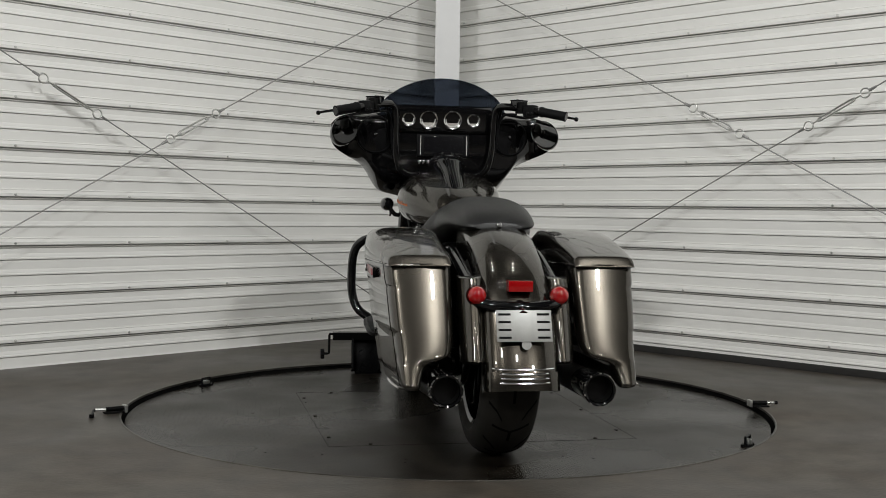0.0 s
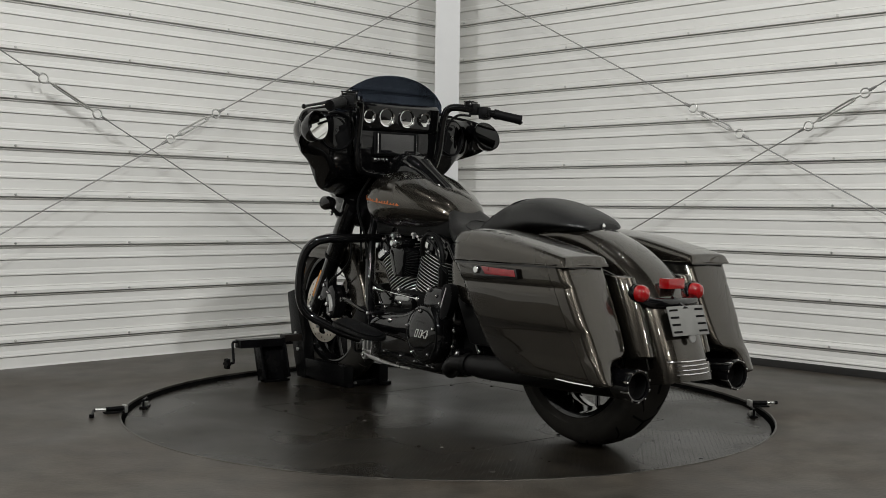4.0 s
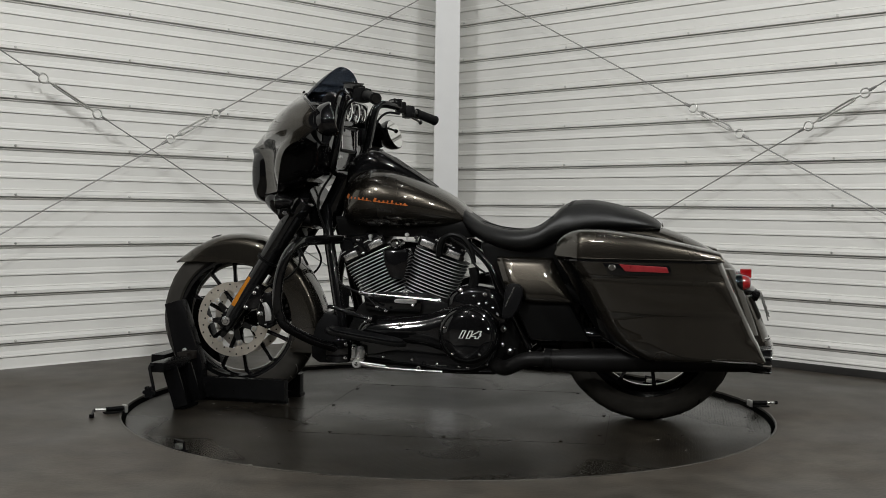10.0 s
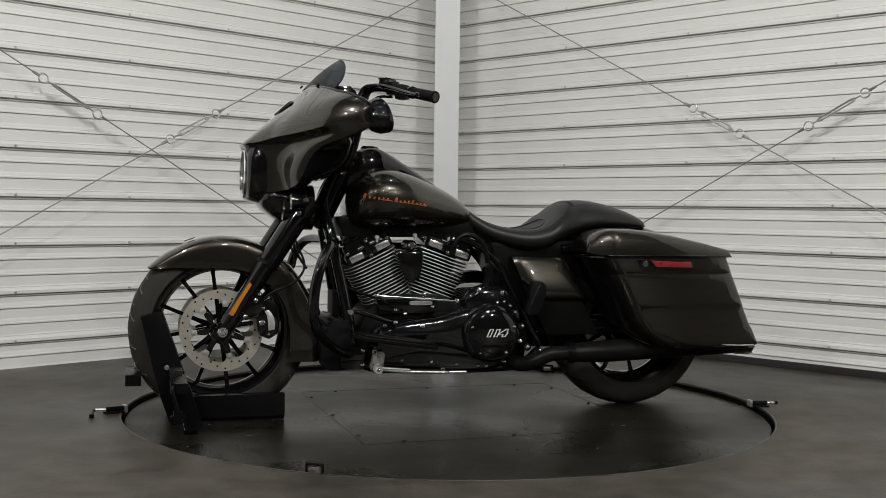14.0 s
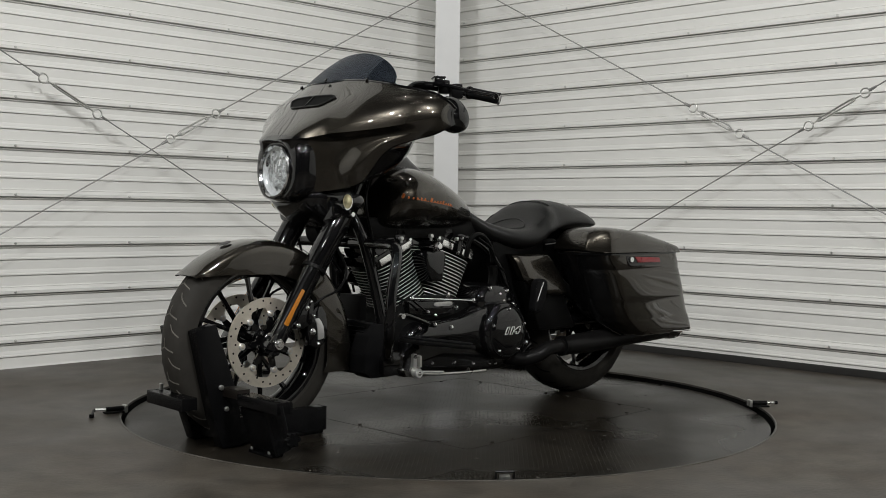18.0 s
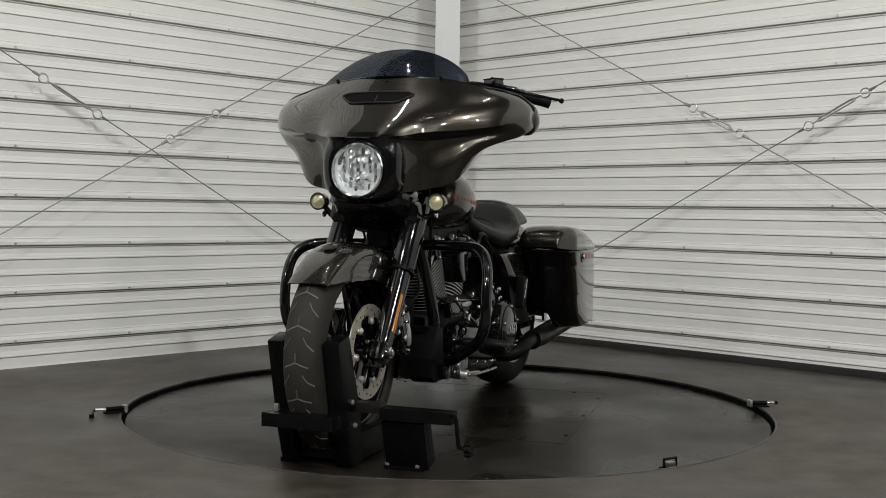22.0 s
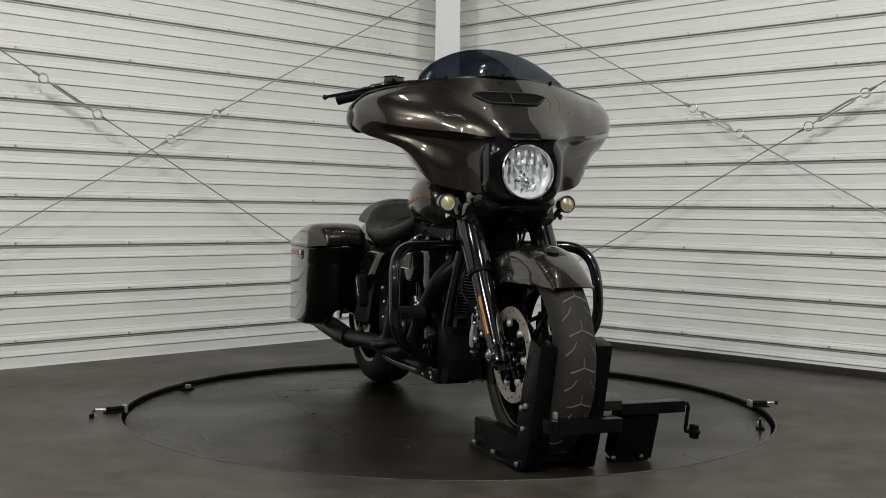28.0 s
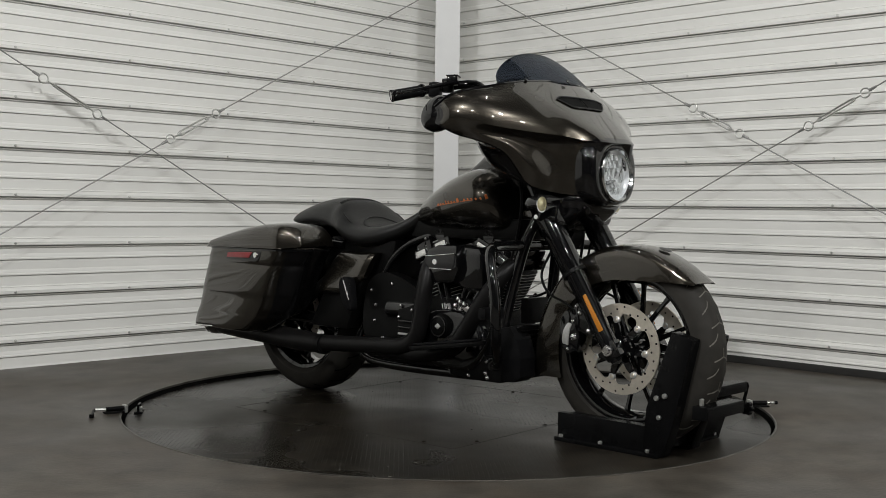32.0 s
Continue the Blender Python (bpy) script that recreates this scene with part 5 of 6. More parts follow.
for s in (1, -1):
    bg = flip(skin([bag_ring(*r) for r in spline(BG, 34)]), s)
    # Front facet coloured BLACK: its dark reflection of the hall is painted in.
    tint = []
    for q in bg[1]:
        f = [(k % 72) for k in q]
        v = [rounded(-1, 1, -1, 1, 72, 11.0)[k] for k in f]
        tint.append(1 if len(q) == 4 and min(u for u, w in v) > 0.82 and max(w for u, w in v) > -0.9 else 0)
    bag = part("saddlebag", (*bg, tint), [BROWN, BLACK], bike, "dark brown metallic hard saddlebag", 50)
    lid = part("bag_lid", flip(skin([lid_ring(*r) for r in spline(LD, 40)]), s), BROWN, bag)
    part("lid_seam", flip(skin([[(p[0] * 1.0 + 0.0, p[1], p[2] + dz) for p in bag_ring(0.606, -0.438, -1.015, 0.179, 0.4035)] for dz in (-0.003, 0.003)]), s), BLACK, bag)
    part("lid_lip", flip(tube([(q[0], q[1], 0.6135) for q in bag_ring(0.606, -0.441, -1.019, 0.178, 0.4040)], 0.0024, 8, 0, False), s), BROWN, bag)
    rfl = part("bag_reflector", flip(slab([(-0.668, 0.596), (-0.828, 0.590), (-0.836, 0.570), (-0.690, 0.572)], 0.395, 0.4065, 0.002), s), REFLRED, bag, "long red side reflector")
    part("reflector_frame", flip(slab([(-0.612, 0.600), (-0.838, 0.594), (-0.845, 0.562), (-0.650, 0.556), (-0.632, 0.563)], 0.392, 0.4025, 0.003), s), BLACK, bag)
    part("latch", flip(can(0.012, 0.0, 0.010, (-0.645, 0.400, 0.584), (0, 1, 0), 14), s), CHROME, bag)
    part("chrome_strip", flip(tube([(-0.985, 0.366, 0.274), (-1.05, 0.364, 0.271), (-1.13, 0.352, 0.269)], 0.0032, 6), s), CHROME, bag)
    SCG = []
    for z in np.linspace(0.437, 0.604, 18):
        xf = np.interp(z, [0.437, 0.508, 0.592, 0.604], [-0.322, -0.240, -0.208, -0.206])
        xr = np.interp(z, [0.437, 0.595, 0.604], [-0.502, -0.416, -0.410])
        e = abs(2 * (z - 0.437) / 0.167 - 1)
        SCG.append([(xf + (xr - xf) * u, 0.220 - 0.030 * max(0.0, (z - 0.47) / 0.13) ** 1.4 - 0.016 * abs(2 * u - 1) ** 6 - 0.014 * e ** 10, z) for u in np.linspace(0, 1, 18)])
    sc = part("side_cover", flip(shell(SCG, (0, -0.03, 0)), s), BROWN, bike, "dark brown side cover", 50)
    part("lower_side_panel", flip(slab([(-0.24, 0.50), (-0.47, 0.46), (-0.56, 0.30), (-0.34, 0.30)], 0.12, 0.196, 0.014), s), SATIN, bike)
    ps = part("passenger_peg", flip(slab(closed_curve([(-0.243, 0.390), (-0.262, 0.382), (-0.281, 0.390), (-0.303, 0.425), (-0.316, 0.468), (-0.312, 0.500), (-0.290, 0.511), (-0.264, 0.506), (-0.252, 0.480), (-0.248, 0.440)], 3), 0.222, 0.258, 0.008), s), PLASTIC, bike, "folded black passenger footboard")
    part("edge_strip", flip(tube([(-0.255, 0.258, 0.425), (-0.288, 0.259, 0.498)], 0.003, 6), s), CHROME, ps)

part("battery_box", slab([(-0.13, 0.655), (-0.50, 0.665), (-0.56, 0.62), (-0.50, 0.34), (-0.30, 0.30), (-0.20, 0.45)], -0.13, 0.13, 0.02), SATIN, bike, "black battery box under the seat")

# exhausts
for s in (1, -1):
    if s > 0:
        pts = [(-0.20, 0.15, 0.20), (-0.245, 0.20, 0.195), (-0.285, 0.238, 0.212), (-0.335, 0.250, 0.236), (-0.42, 0.250, 0.240)]
    else:
        pts = [(0.085, -0.14, 0.60), (0.097, -0.19, 0.545), (0.098, -0.215, 0.45), (0.088, -0.222, 0.35), (0.06, -0.225, 0.295), (0.0, -0.230, 0.268), (-0.10, -0.238, 0.262), (-0.42, -0.250, 0.245)]
    ex = part("exhaust_pipe", tube(pts, 0.031 if s < 0 else 0.028, 18, 30), MUFFLER, bike, "matte black exhaust pipe")
    mf = part("muffler", tube([(-0.40, 0.249 * s, 0.240), (-0.45, 0.250 * s, 0.240), (-0.47, 0.250 * s, 0.241), (-0.55, 0.248 * s, 0.243), (-1.05, 0.226 * s, 0.261), (-1.14, 0.222 * s, 0.264)], [0.033, 0.036, 0.039, 0.042, 0.0425, 0.041], 24), MUFFLER, bike, "matte black slip-on muffler")
    part("clamp", ring(0.033, 0.040, -0.012, 0.012, (-0.415, 0.250 * s, 0.240), (1, 0, 0), 20), SATIN, mf)
    part("end_cap", lathe([(0.037, -0.125), (0.042, -0.125), (0.0435, -0.045), (0.0475, -0.02), (0.0485, 0.032), (0.045, 0.036), (0.040, 0.034), (0.038, -0.03), (0.037, -0.125)], (-1.150, 0.2215 * s, 0.2655), (-1, 0, 0), 32), BLACK, mf)
    # Added near-black liner and plug: shade inside the tip put into colour.
    part("tip_shade_liner", lathe([(0.0378, 0.028), (0.0374, -0.02), (0.0362, -0.12), (0.0350, -0.12), (0.0362, 0.0), (0.0378, 0.028)], (-1.150, 0.2215 * s, 0.2655), (-1, 0, 0), 24), PIT, mf)
    part("tip_bore", can(0.039, -0.14, -0.12, (-1.150, 0.2215 * s, 0.2655), (-1, 0, 0), 24), PIT, mf)
    for k in range(10):
        a = 2 * math.pi * (k + 0.5) / 10
        p = Vector((-1.168, 0.2215 * s + 0.0470 * math.cos(a), 0.2655 + 0.0470 * math.sin(a)))
        part("tip_notch", box(p.x - 0.004, p.y, p.z, 0.030, 0.0065, 0.005, 0.001, Matrix.Rotation(a - math.pi / 2, 4, "X")), CHROME, mf)
part("heat_shield", tube([(0.425, -0.10, 0.585), (0.405, -0.15, 0.535), (0.345, -0.180, 0.44), (0.285, -0.192, 0.345), (0.215, -0.196, 0.275), (0.08, -0.205, 0.245), (-0.10, -0.215, 0.245)], 0.030, 16, 26), MUFFLER, bike, "matte black front header shield")

# engine
eng = part("crankcase", slab([(0.36, 0.20), (0.385, 0.30), (0.34, 0.40), (0.26, 0.455), (0.06, 0.455), (-0.02, 0.42), (-0.22, 0.42), (-0.30, 0.34), (-0.28, 0.20), (-0.18, 0.165), (0.30, 0.165)], -0.145, 0.125, 0.018), WRINKLE, bike, "wrinkle black engine crankcase")
part("gearbox", pillow(closed_curve([(-0.02, 0.44), (-0.06, 0.485), (-0.13, 0.494), (-0.20, 0.475), (-0.25, 0.40), (-0.24, 0.34), (-0.13, 0.33), (-0.04, 0.36)], 5), -0.15, 0.182, 0.034, 0.006), BLACK, bike, "black gearbox top cover")
prim = part("primary_cover", pillow(closed_curve([(0.335, 0.245), (0.330, 0.315), (0.295, 0.355), (0.22, 0.368), (0.12, 0.372), (0.04, 0.388), (-0.04, 0.415), (-0.12, 0.418), (-0.19, 0.385), (-0.222, 0.31), (-0.205, 0.225), (-0.14, 0.172), (0.0, 0.166), (0.10, 0.178), (0.22, 0.184), (0.31, 0.195)], 4), 0.11, 0.180, 0.020, 0.004), BLACK, bike, "gloss black primary cover")
part("chain_case_ridge", pillow(closed_curve([(0.312, 0.300), (0.302, 0.335), (0.25, 0.357), (0.16, 0.368), (0.07, 0.380), (-0.01, 0.402), (-0.09, 0.412), (-0.16, 0.385), (-0.19, 0.32), (-0.16, 0.245), (-0.10, 0.222), (-0.02, 0.242), (0.05, 0.262), (0.15, 0.272), (0.25, 0.280)], 4), 0.165, 0.207, 0.030, 0.006), BLACK, prim)
DC = (-0.112, 0.018, 0.315)
derby = part("derby_cover", lathe([(0.0001, 0.234), (0.060, 0.233), (0.082, 0.229), (0.093, 0.222), (0.103, 0.218), (0.110, 0.207), (0.111, 0.17), (0.0001, 0.17)], DC, (0, 1, 0), 48), BLACK, prim)
part("derby_ring", ring(0.090, 0.096, 0.218, 0.2245, DC, (0, 1, 0), 48), SATIN, derby)
bolt_heads(derby, [(DC[0] + 0.0865 * math.cos(radians(90 + 72 * k)), 0.2465, DC[2] + 0.0865 * math.sin(radians(90 + 72 * k))) for k in range(5)], (0, 1, 0), 0.0065)
bolt_heads(prim, [(0.318, 0.178, 0.275), (0.108, 0.181, 0.209), (0.011, 0.181, 0.197), (-0.074, 0.180, 0.190), (-0.106, 0.180, 0.188), (-0.178, 0.180, 0.203), (0.22, 0.181, 0.215), (0.29, 0.180, 0.225)], (0, 1, 0), 0.0068)
bolt_heads(eng, [(-0.217, 0.19, 0.390), (-0.245, 0.19, 0.338), (-0.237, 0.19, 0.280)], (0, 1, 0), 0.0085)
bolt_heads(eng, [(-0.266, 0.19, 0.258), (-0.075, 0.18, 0.476), (-0.167, 0.18, 0.463)], (0, 1, 0), 0.0098)
bolt_heads(eng, [(-0.126, 0.182, 0.455), (-0.146, 0.183, 0.428), (-0.174, 0.183, 0.431), (-0.198, 0.183, 0.414)], (0, 1, 0), 0.0065)
part("cover_lug", can(0.016, -0.06, 0.0, (-0.266, 0.192, 0.258), (0, 1, 0), 14), BLACK, eng)
part("cover_lug", can(0.014, -0.06, 0.0, (-0.240, 0.192, 0.338), (0, 1, 0), 14), BLACK, eng)


def lettering(txt, size, depth, grow):
    cu = bpy.data.curves.new("lettering", "FONT")
    cu.body, cu.size, cu.extrude, cu.align_x, cu.align_y, cu.shear, cu.offset, cu.space_character = txt, size, depth, "CENTER", "CENTER", 0.3, grow, 0.98
    ob = new("lettering", cu)
    me = bpy.data.meshes.new_from_object(ob.evaluated_get(bpy.context.evaluated_depsgraph_get()))
    bpy.data.objects.remove(ob)
    return me


for nm, grow, y, mat in (("number_badge", 0.0046, 0.2530, WHITEINK), ("number_core", 0.0010, 0.2536, PIT)):
    me = lettering("114", 0.048, 0.0008, grow)
    me.materials.clear()
    me.materials.append(mat)
    ob = new(nm, me)
    ob.parent = holder(derby)
    if grow > 0:
        ob["label"] = "white outlined number 114 on the cover"
    ob.matrix_basis = Matrix.Translation((-0.119, y, 0.318)) @ Matrix.Rotation(math.pi, 4, "Z") @ Matrix.Rotation(math.pi / 2, 4, "X") @ Matrix.Diagonal((1.12, 0.70, 1, 1))


def cylinder_unit(base, lean, name):
    """Finned cylinder with its head and rocker box; lean in degrees towards the front."""
    m = Matrix.Translation(base) @ Matrix.Rotation(radians(lean), 4, "Y")
    cyl = part(name, moved(can(0.066, 0.0, 0.20, (0, 0, 0), (0, 0, 1), 32), m), WRINKLE, bike, "black air-cooled cylinder with polished fin edges")
    for k in range(15):
        z = 0.012 + 0.0128 * k
        grow = 1.0 + 0.012 * k
        pts = rounded(-0.092 * grow, 0.092 * grow, -0.098, 0.098, 36, 3.2)
        n = len(pts)
        t = 0.0015
        v = [(x, y, z - t) for x, y in pts] + [(x, y, z + t) for x, y in pts]
        f = [tuple(range(n)), tuple(reversed(range(n, 2 * n)))] + [(j, (j + 1) % n, n + (j + 1) % n, n + j) for j in range(n)]
        part("fin", (*moved((v, f), m), [0, 0] + [1] * n), [WRINKLE, FINEDGE], cyl)
    part("cylinder_head", moved(box(0, 0, 0.222, 0.19, 0.19, 0.042, 0.012), m), BLACK, cyl)
    rb = part("rocker_box", moved(join(box(0, 0, 0.258, 0.175, 0.165, 0.040, 0.012), box(0, 0, 0.284, 0.15, 0.135, 0.026, 0.011)), m), BLACK, cyl)
    for s in (1, -1):
        for dx in (-0.05, 0.05):
            part("rocker_bolt", moved(dome(0.006, 0.008, (dx, 0.060 * s, 0.296), (0, 0, 1)), m), CHROME, rb)
        part("polished_plate", moved(box(-0.054, 0.096 * s, 0.219, 0.056, 0.014, 0.026, 0.006), m), POLISH, rb)
        part("polished_plate", moved(box(0.054, 0.096 * s, 0.219, 0.056, 0.014, 0.026, 0.006), m), POLISH, rb)
        part("head_strap", moved(box(0.0, 0.097 * s, 0.236, 0.026, 0.020, 0.070, 0.008), m), BLACK, rb)
        part("rocker_corner", moved(lathe([(0.0001, 0.0), (0.024, 0.0), (0.030, -0.012), (0.030, -0.06), (0.0001, -0.06)], (-0.055, 0.088 * s, 0.262), (0, s, 0), 20), m), BLACK, rb)
        part("rocker_corner", moved(lathe([(0.0001, 0.0), (0.022, 0.0), (0.028, -0.012), (0.028, -0.06), (0.0001, -0.06)], (0.052, 0.088 * s, 0.260), (0, s, 0), 20), m), BLACK, rb)
        part("head_bolt", moved(dome(0.008, 0.010, (0.002, 0.107 * s, 0.206), (0, s, 0)), m), CHROME, rb)
        part("head_bolt", moved(dome(0.008, 0.010, (0.0, 0.107 * s, 0.262), (0, s, 0)), m), CHROME, rb)
        part("rocker_seam", moved(box(0, 0.083 * s, 0.2455, 0.165, 0.004, 0.003, 0.001), m), ALU, rb)
    return cyl


cylinder_unit((0.232, 0.0, 0.418), 26, "front_cylinder")
cylinder_unit((0.098, 0.0, 0.418), -20, "rear_cylinder")
cov = part("horn_cover", slab([(0.148, 0.508), (0.202, 0.508), (0.226, 0.560), (0.238, 0.610), (0.226, 0.624), (0.143, 0.624), (0.131, 0.612), (0.138, 0.560)], 0.075, 0.158, 0.012), BLACK, bike, "gloss black horn cover between the cylinders")
part("knob", lathe([(0.0001, 0.016), (0.010, 0.016), (0.016, 0.010), (0.020, 0.0), (0.020, -0.02), (0.0001, -0.02)], (0.185, 0.165, 0.641), (0, 1, 0), 20), CHROME, cov)
part("cover_stem", tube([(0.185, 0.08, 0.641), (0.185, 0.150, 0.641)], 0.019, 14), BLACK, cov)
part("nameplate", slab(closed_curve([(0.102, 0.420), (0.105, 0.433), (0.142, 0.434), (0.180, 0.433), (0.184, 0.420), (0.142, 0.418)], 3), 0.150, 0.158, 0.001), ALU, eng)
part("nameplate_mount", slab([(0.085, 0.385), (0.30, 0.385), (0.31, 0.440), (0.20, 0.445), (0.08, 0.445)], 0.11, 0.150, 0.008), BLACK, eng)
bolt_heads(prim, [(0.149, 0.206, 0.343)], (0, 1, 0), 0.0105)
part("shift_rod", tube([(0.313, 0.174, 0.455), (0.009, 0.176, 0.434)], 0.0036, 8), CHROME, eng)
part("rod_stay", tube([(0.313, 0.165, 0.455), (0.246, 0.180, 0.403)], 0.004, 8), BLACK, eng)
bolt_heads(eng, [(0.313, 0.172, 0.455), (0.137, 0.172, 0.461), (0.009, 0.175, 0.434)], (0, 1, 0), 0.0105)
bolt_heads(eng, [(0.246, 0.186, 0.403), (0.210, 0.186, 0.389), (0.106, 0.186, 0.413), (0.287, 0.19, 0.346), (0.267, 0.19, 0.316)], (0, 1, 0), 0.0075)
part("frame_backbone", slab([(0.43, 0.668), (0.45, 0.745), (-0.06, 0.735), (-0.10, 0.668)], -0.088, 0.088, 0.012), SATIN, bike, "black frame backbone under the tank")
for k, (x, z) in enumerate(((0.30, 0.668), (0.262, 0.664), (0.155, 0.676), (0.118, 0.668), (0.02, 0.662))):
    part("fitting", join(can(0.008, 0.0, 0.020, (x, 0.084, z), (0, 1, 0), 8), can(0.005, -0.018, 0.004, (x, 0.096, z), (0, 0, 1), 8)), CHROME if k % 2 else ALU, bike)
# right-hand side of the engine
tsc = part("transmission_cover", pillow(closed_curve([(0.06, 0.27), (0.05, 0.40), (0.02, 0.475), (-0.08, 0.52), (-0.17, 0.53), (-0.24, 0.49), (-0.27, 0.38), (-0.25, 0.27), (-0.10, 0.225)], 4), -0.168, -0.10, 0.016, 0.0), SATIN, bike, "satin black transmission side cover")
part("starter_motor", tube([(0.03, -0.150, 0.395), (-0.13, -0.150, 0.395)], 0.036, 20), BLACK, tsc)
bolt_heads(tsc, [(-0.043, -0.185, 0.412), (-0.20, -0.167, 0.405), (-0.205, -0.167, 0.345), (-0.11, -0.167, 0.49), (-0.225, -0.167, 0.46), (0.02, -0.185, 0.40), (-0.16, -0.167, 0.28)], (0, -1, 0), 0.0085)
cam_c = part("cam_cover", flip(pillow(closed_curve([(0.36, 0.27), (0.345, 0.36), (0.27, 0.405), (0.18, 0.415), (0.10, 0.405), (0.06, 0.36), (0.055, 0.30), (0.065, 0.25), (0.12, 0.203), (0.21, 0.196), (0.30, 0.203)], 4), 0.13, 0.186, 0.022, 0.003), -1), BLACK, bike, "gloss black cam cover")
tm = part("timer_cover", lathe([(0.0001, 0.022), (0.030, 0.021), (0.041, 0.016), (0.046, 0.0), (0.0001, 0.0)], (0.168, -0.188, 0.354), (0, -1, 0), 32), SATIN, cam_c)
part("timer_ring", ring(0.033, 0.038, 0.017, 0.0225, (0.168, -0.188, 0.354), (0, -1, 0), 32), BLACK, tm)
part("timer_emblem", slab([(0.154, 0.354), (0.168, 0.343), (0.182, 0.354), (0.168, 0.365)], -0.2125, -0.209, 0.001), ALU, tm)
for x0, x1, z1 in ((0.215, 0.330, 0.615), (0.195, 0.290, 0.64), (0.165, 0.085, 0.64), (0.145, 0.045, 0.61)):
    pr = part("pushrod_tube", tube([(x0, -0.135, 0.405), (x1, -0.118, z1)], 0.0115, 12), BLACK, bike)
    part("collar", tube([(x0, -0.136, 0.40), (x0 + (x1 - x0) * 0.10, -0.134, 0.43)], 0.017, 12), CHROME, pr)
ac = part("air_cleaner", join(slab([(0.092, 0.555), (0.093, 0.600), (0.106, 0.632), (0.150, 0.645), (0.248, 0.650), (0.258, 0.56), (0.235, 0.512), (0.12, 0.505)], -0.205, -0.095, 0.016), slab([(0.215, 0.505), (0.225, 0.645), (0.330, 0.642), (0.350, 0.61), (0.352, 0.495), (0.305, 0.475)], -0.178, -0.085, 0.022)), BLACK, bike, "black air cleaner with grey inlet plate")
part("inlet_plate", slab([(0.118, 0.560), (0.100, 0.580), (0.100, 0.604), (0.244, 0.617), (0.240, 0.580), (0.229, 0.559)], -0.2085, -0.203, 0.003), INLET, ac)
for za, zb, xa, xb in ((0.561, 0.560, 0.120, 0.228), (0.604, 0.617, 0.101, 0.244)):
    part("plate_edge", tube([(xa, -0.209, za), (xb, -0.209, zb)], 0.0022, 6), CHROME, ac)
part("emblem", lathe([(0.0001, 0.004), (0.010, 0.004), (0.0115, 0.0), (0.0001, 0.0)], (0.149, -0.208, 0.586), (0, -1, 0), 18), CHROME, ac)
part("oil_filter_block", slab([(-0.06, 0.25), (-0.06, 0.40), (0.02, 0.42), (0.05, 0.36), (0.05, 0.25)], -0.19, -0.14, 0.012), WRINKLE, bike)
for k in range(4):
    part("cover_rib", box(-0.005, -0.193, 0.285 + 0.024 * k, 0.085, 0.012, 0.008, 0.003), ALU if k == 1 else BLACK, eng)
bolt_heads(cam_c, [(0.34, -0.176, 0.30), (0.30, -0.176, 0.39), (0.10, -0.176, 0.39), (0.08, -0.176, 0.25), (0.29, -0.176, 0.215), (0.20, -0.176, 0.21), (0.02, -0.19, 0.40), (-0.05, -0.19, 0.37), (-0.16, -0.15, 0.30), (-0.15, -0.15, 0.23)], (0, -1, 0), 0.008)
bolt_heads(cam_c, [(0.258, -0.188, 0.446), (0.275, -0.185, 0.438), (0.246, -0.186, 0.455), (0.225, -0.178, 0.43), (0.31, -0.165, 0.43)], (0, -1, 0), 0.011)
part("link_rod", tube([(0.354, -0.142, 0.55), (0.306, -0.172, 0.458)], 0.005, 8), CHROME, cam_c)
part("bracket_plate", box(0.25, -0.155, 0.43, 0.06, 0.02, 0.024, 0.004, Matrix.Rotation(radians(30), 4, "Y")), CHROME, cam_c)

fbk = part("frame_bracket", slab([(0.432, 0.172), (0.440, 0.262), (0.33, 0.262), (0.19, 0.238), (0.19, 0.182), (0.30, 0.170)], -0.168, -0.115, 0.006), SATIN, bike, "black lower frame bracket with bolts")
bolt_heads(fbk, [(0.23, -0.167, 0.218), (0.366, -0.167, 0.243), (0.411, -0.167, 0.246), (0.363, -0.167, 0.203), (0.372, -0.167, 0.186), (0.284, -0.167, 0.186)], (0, -1, 0), 0.0085)
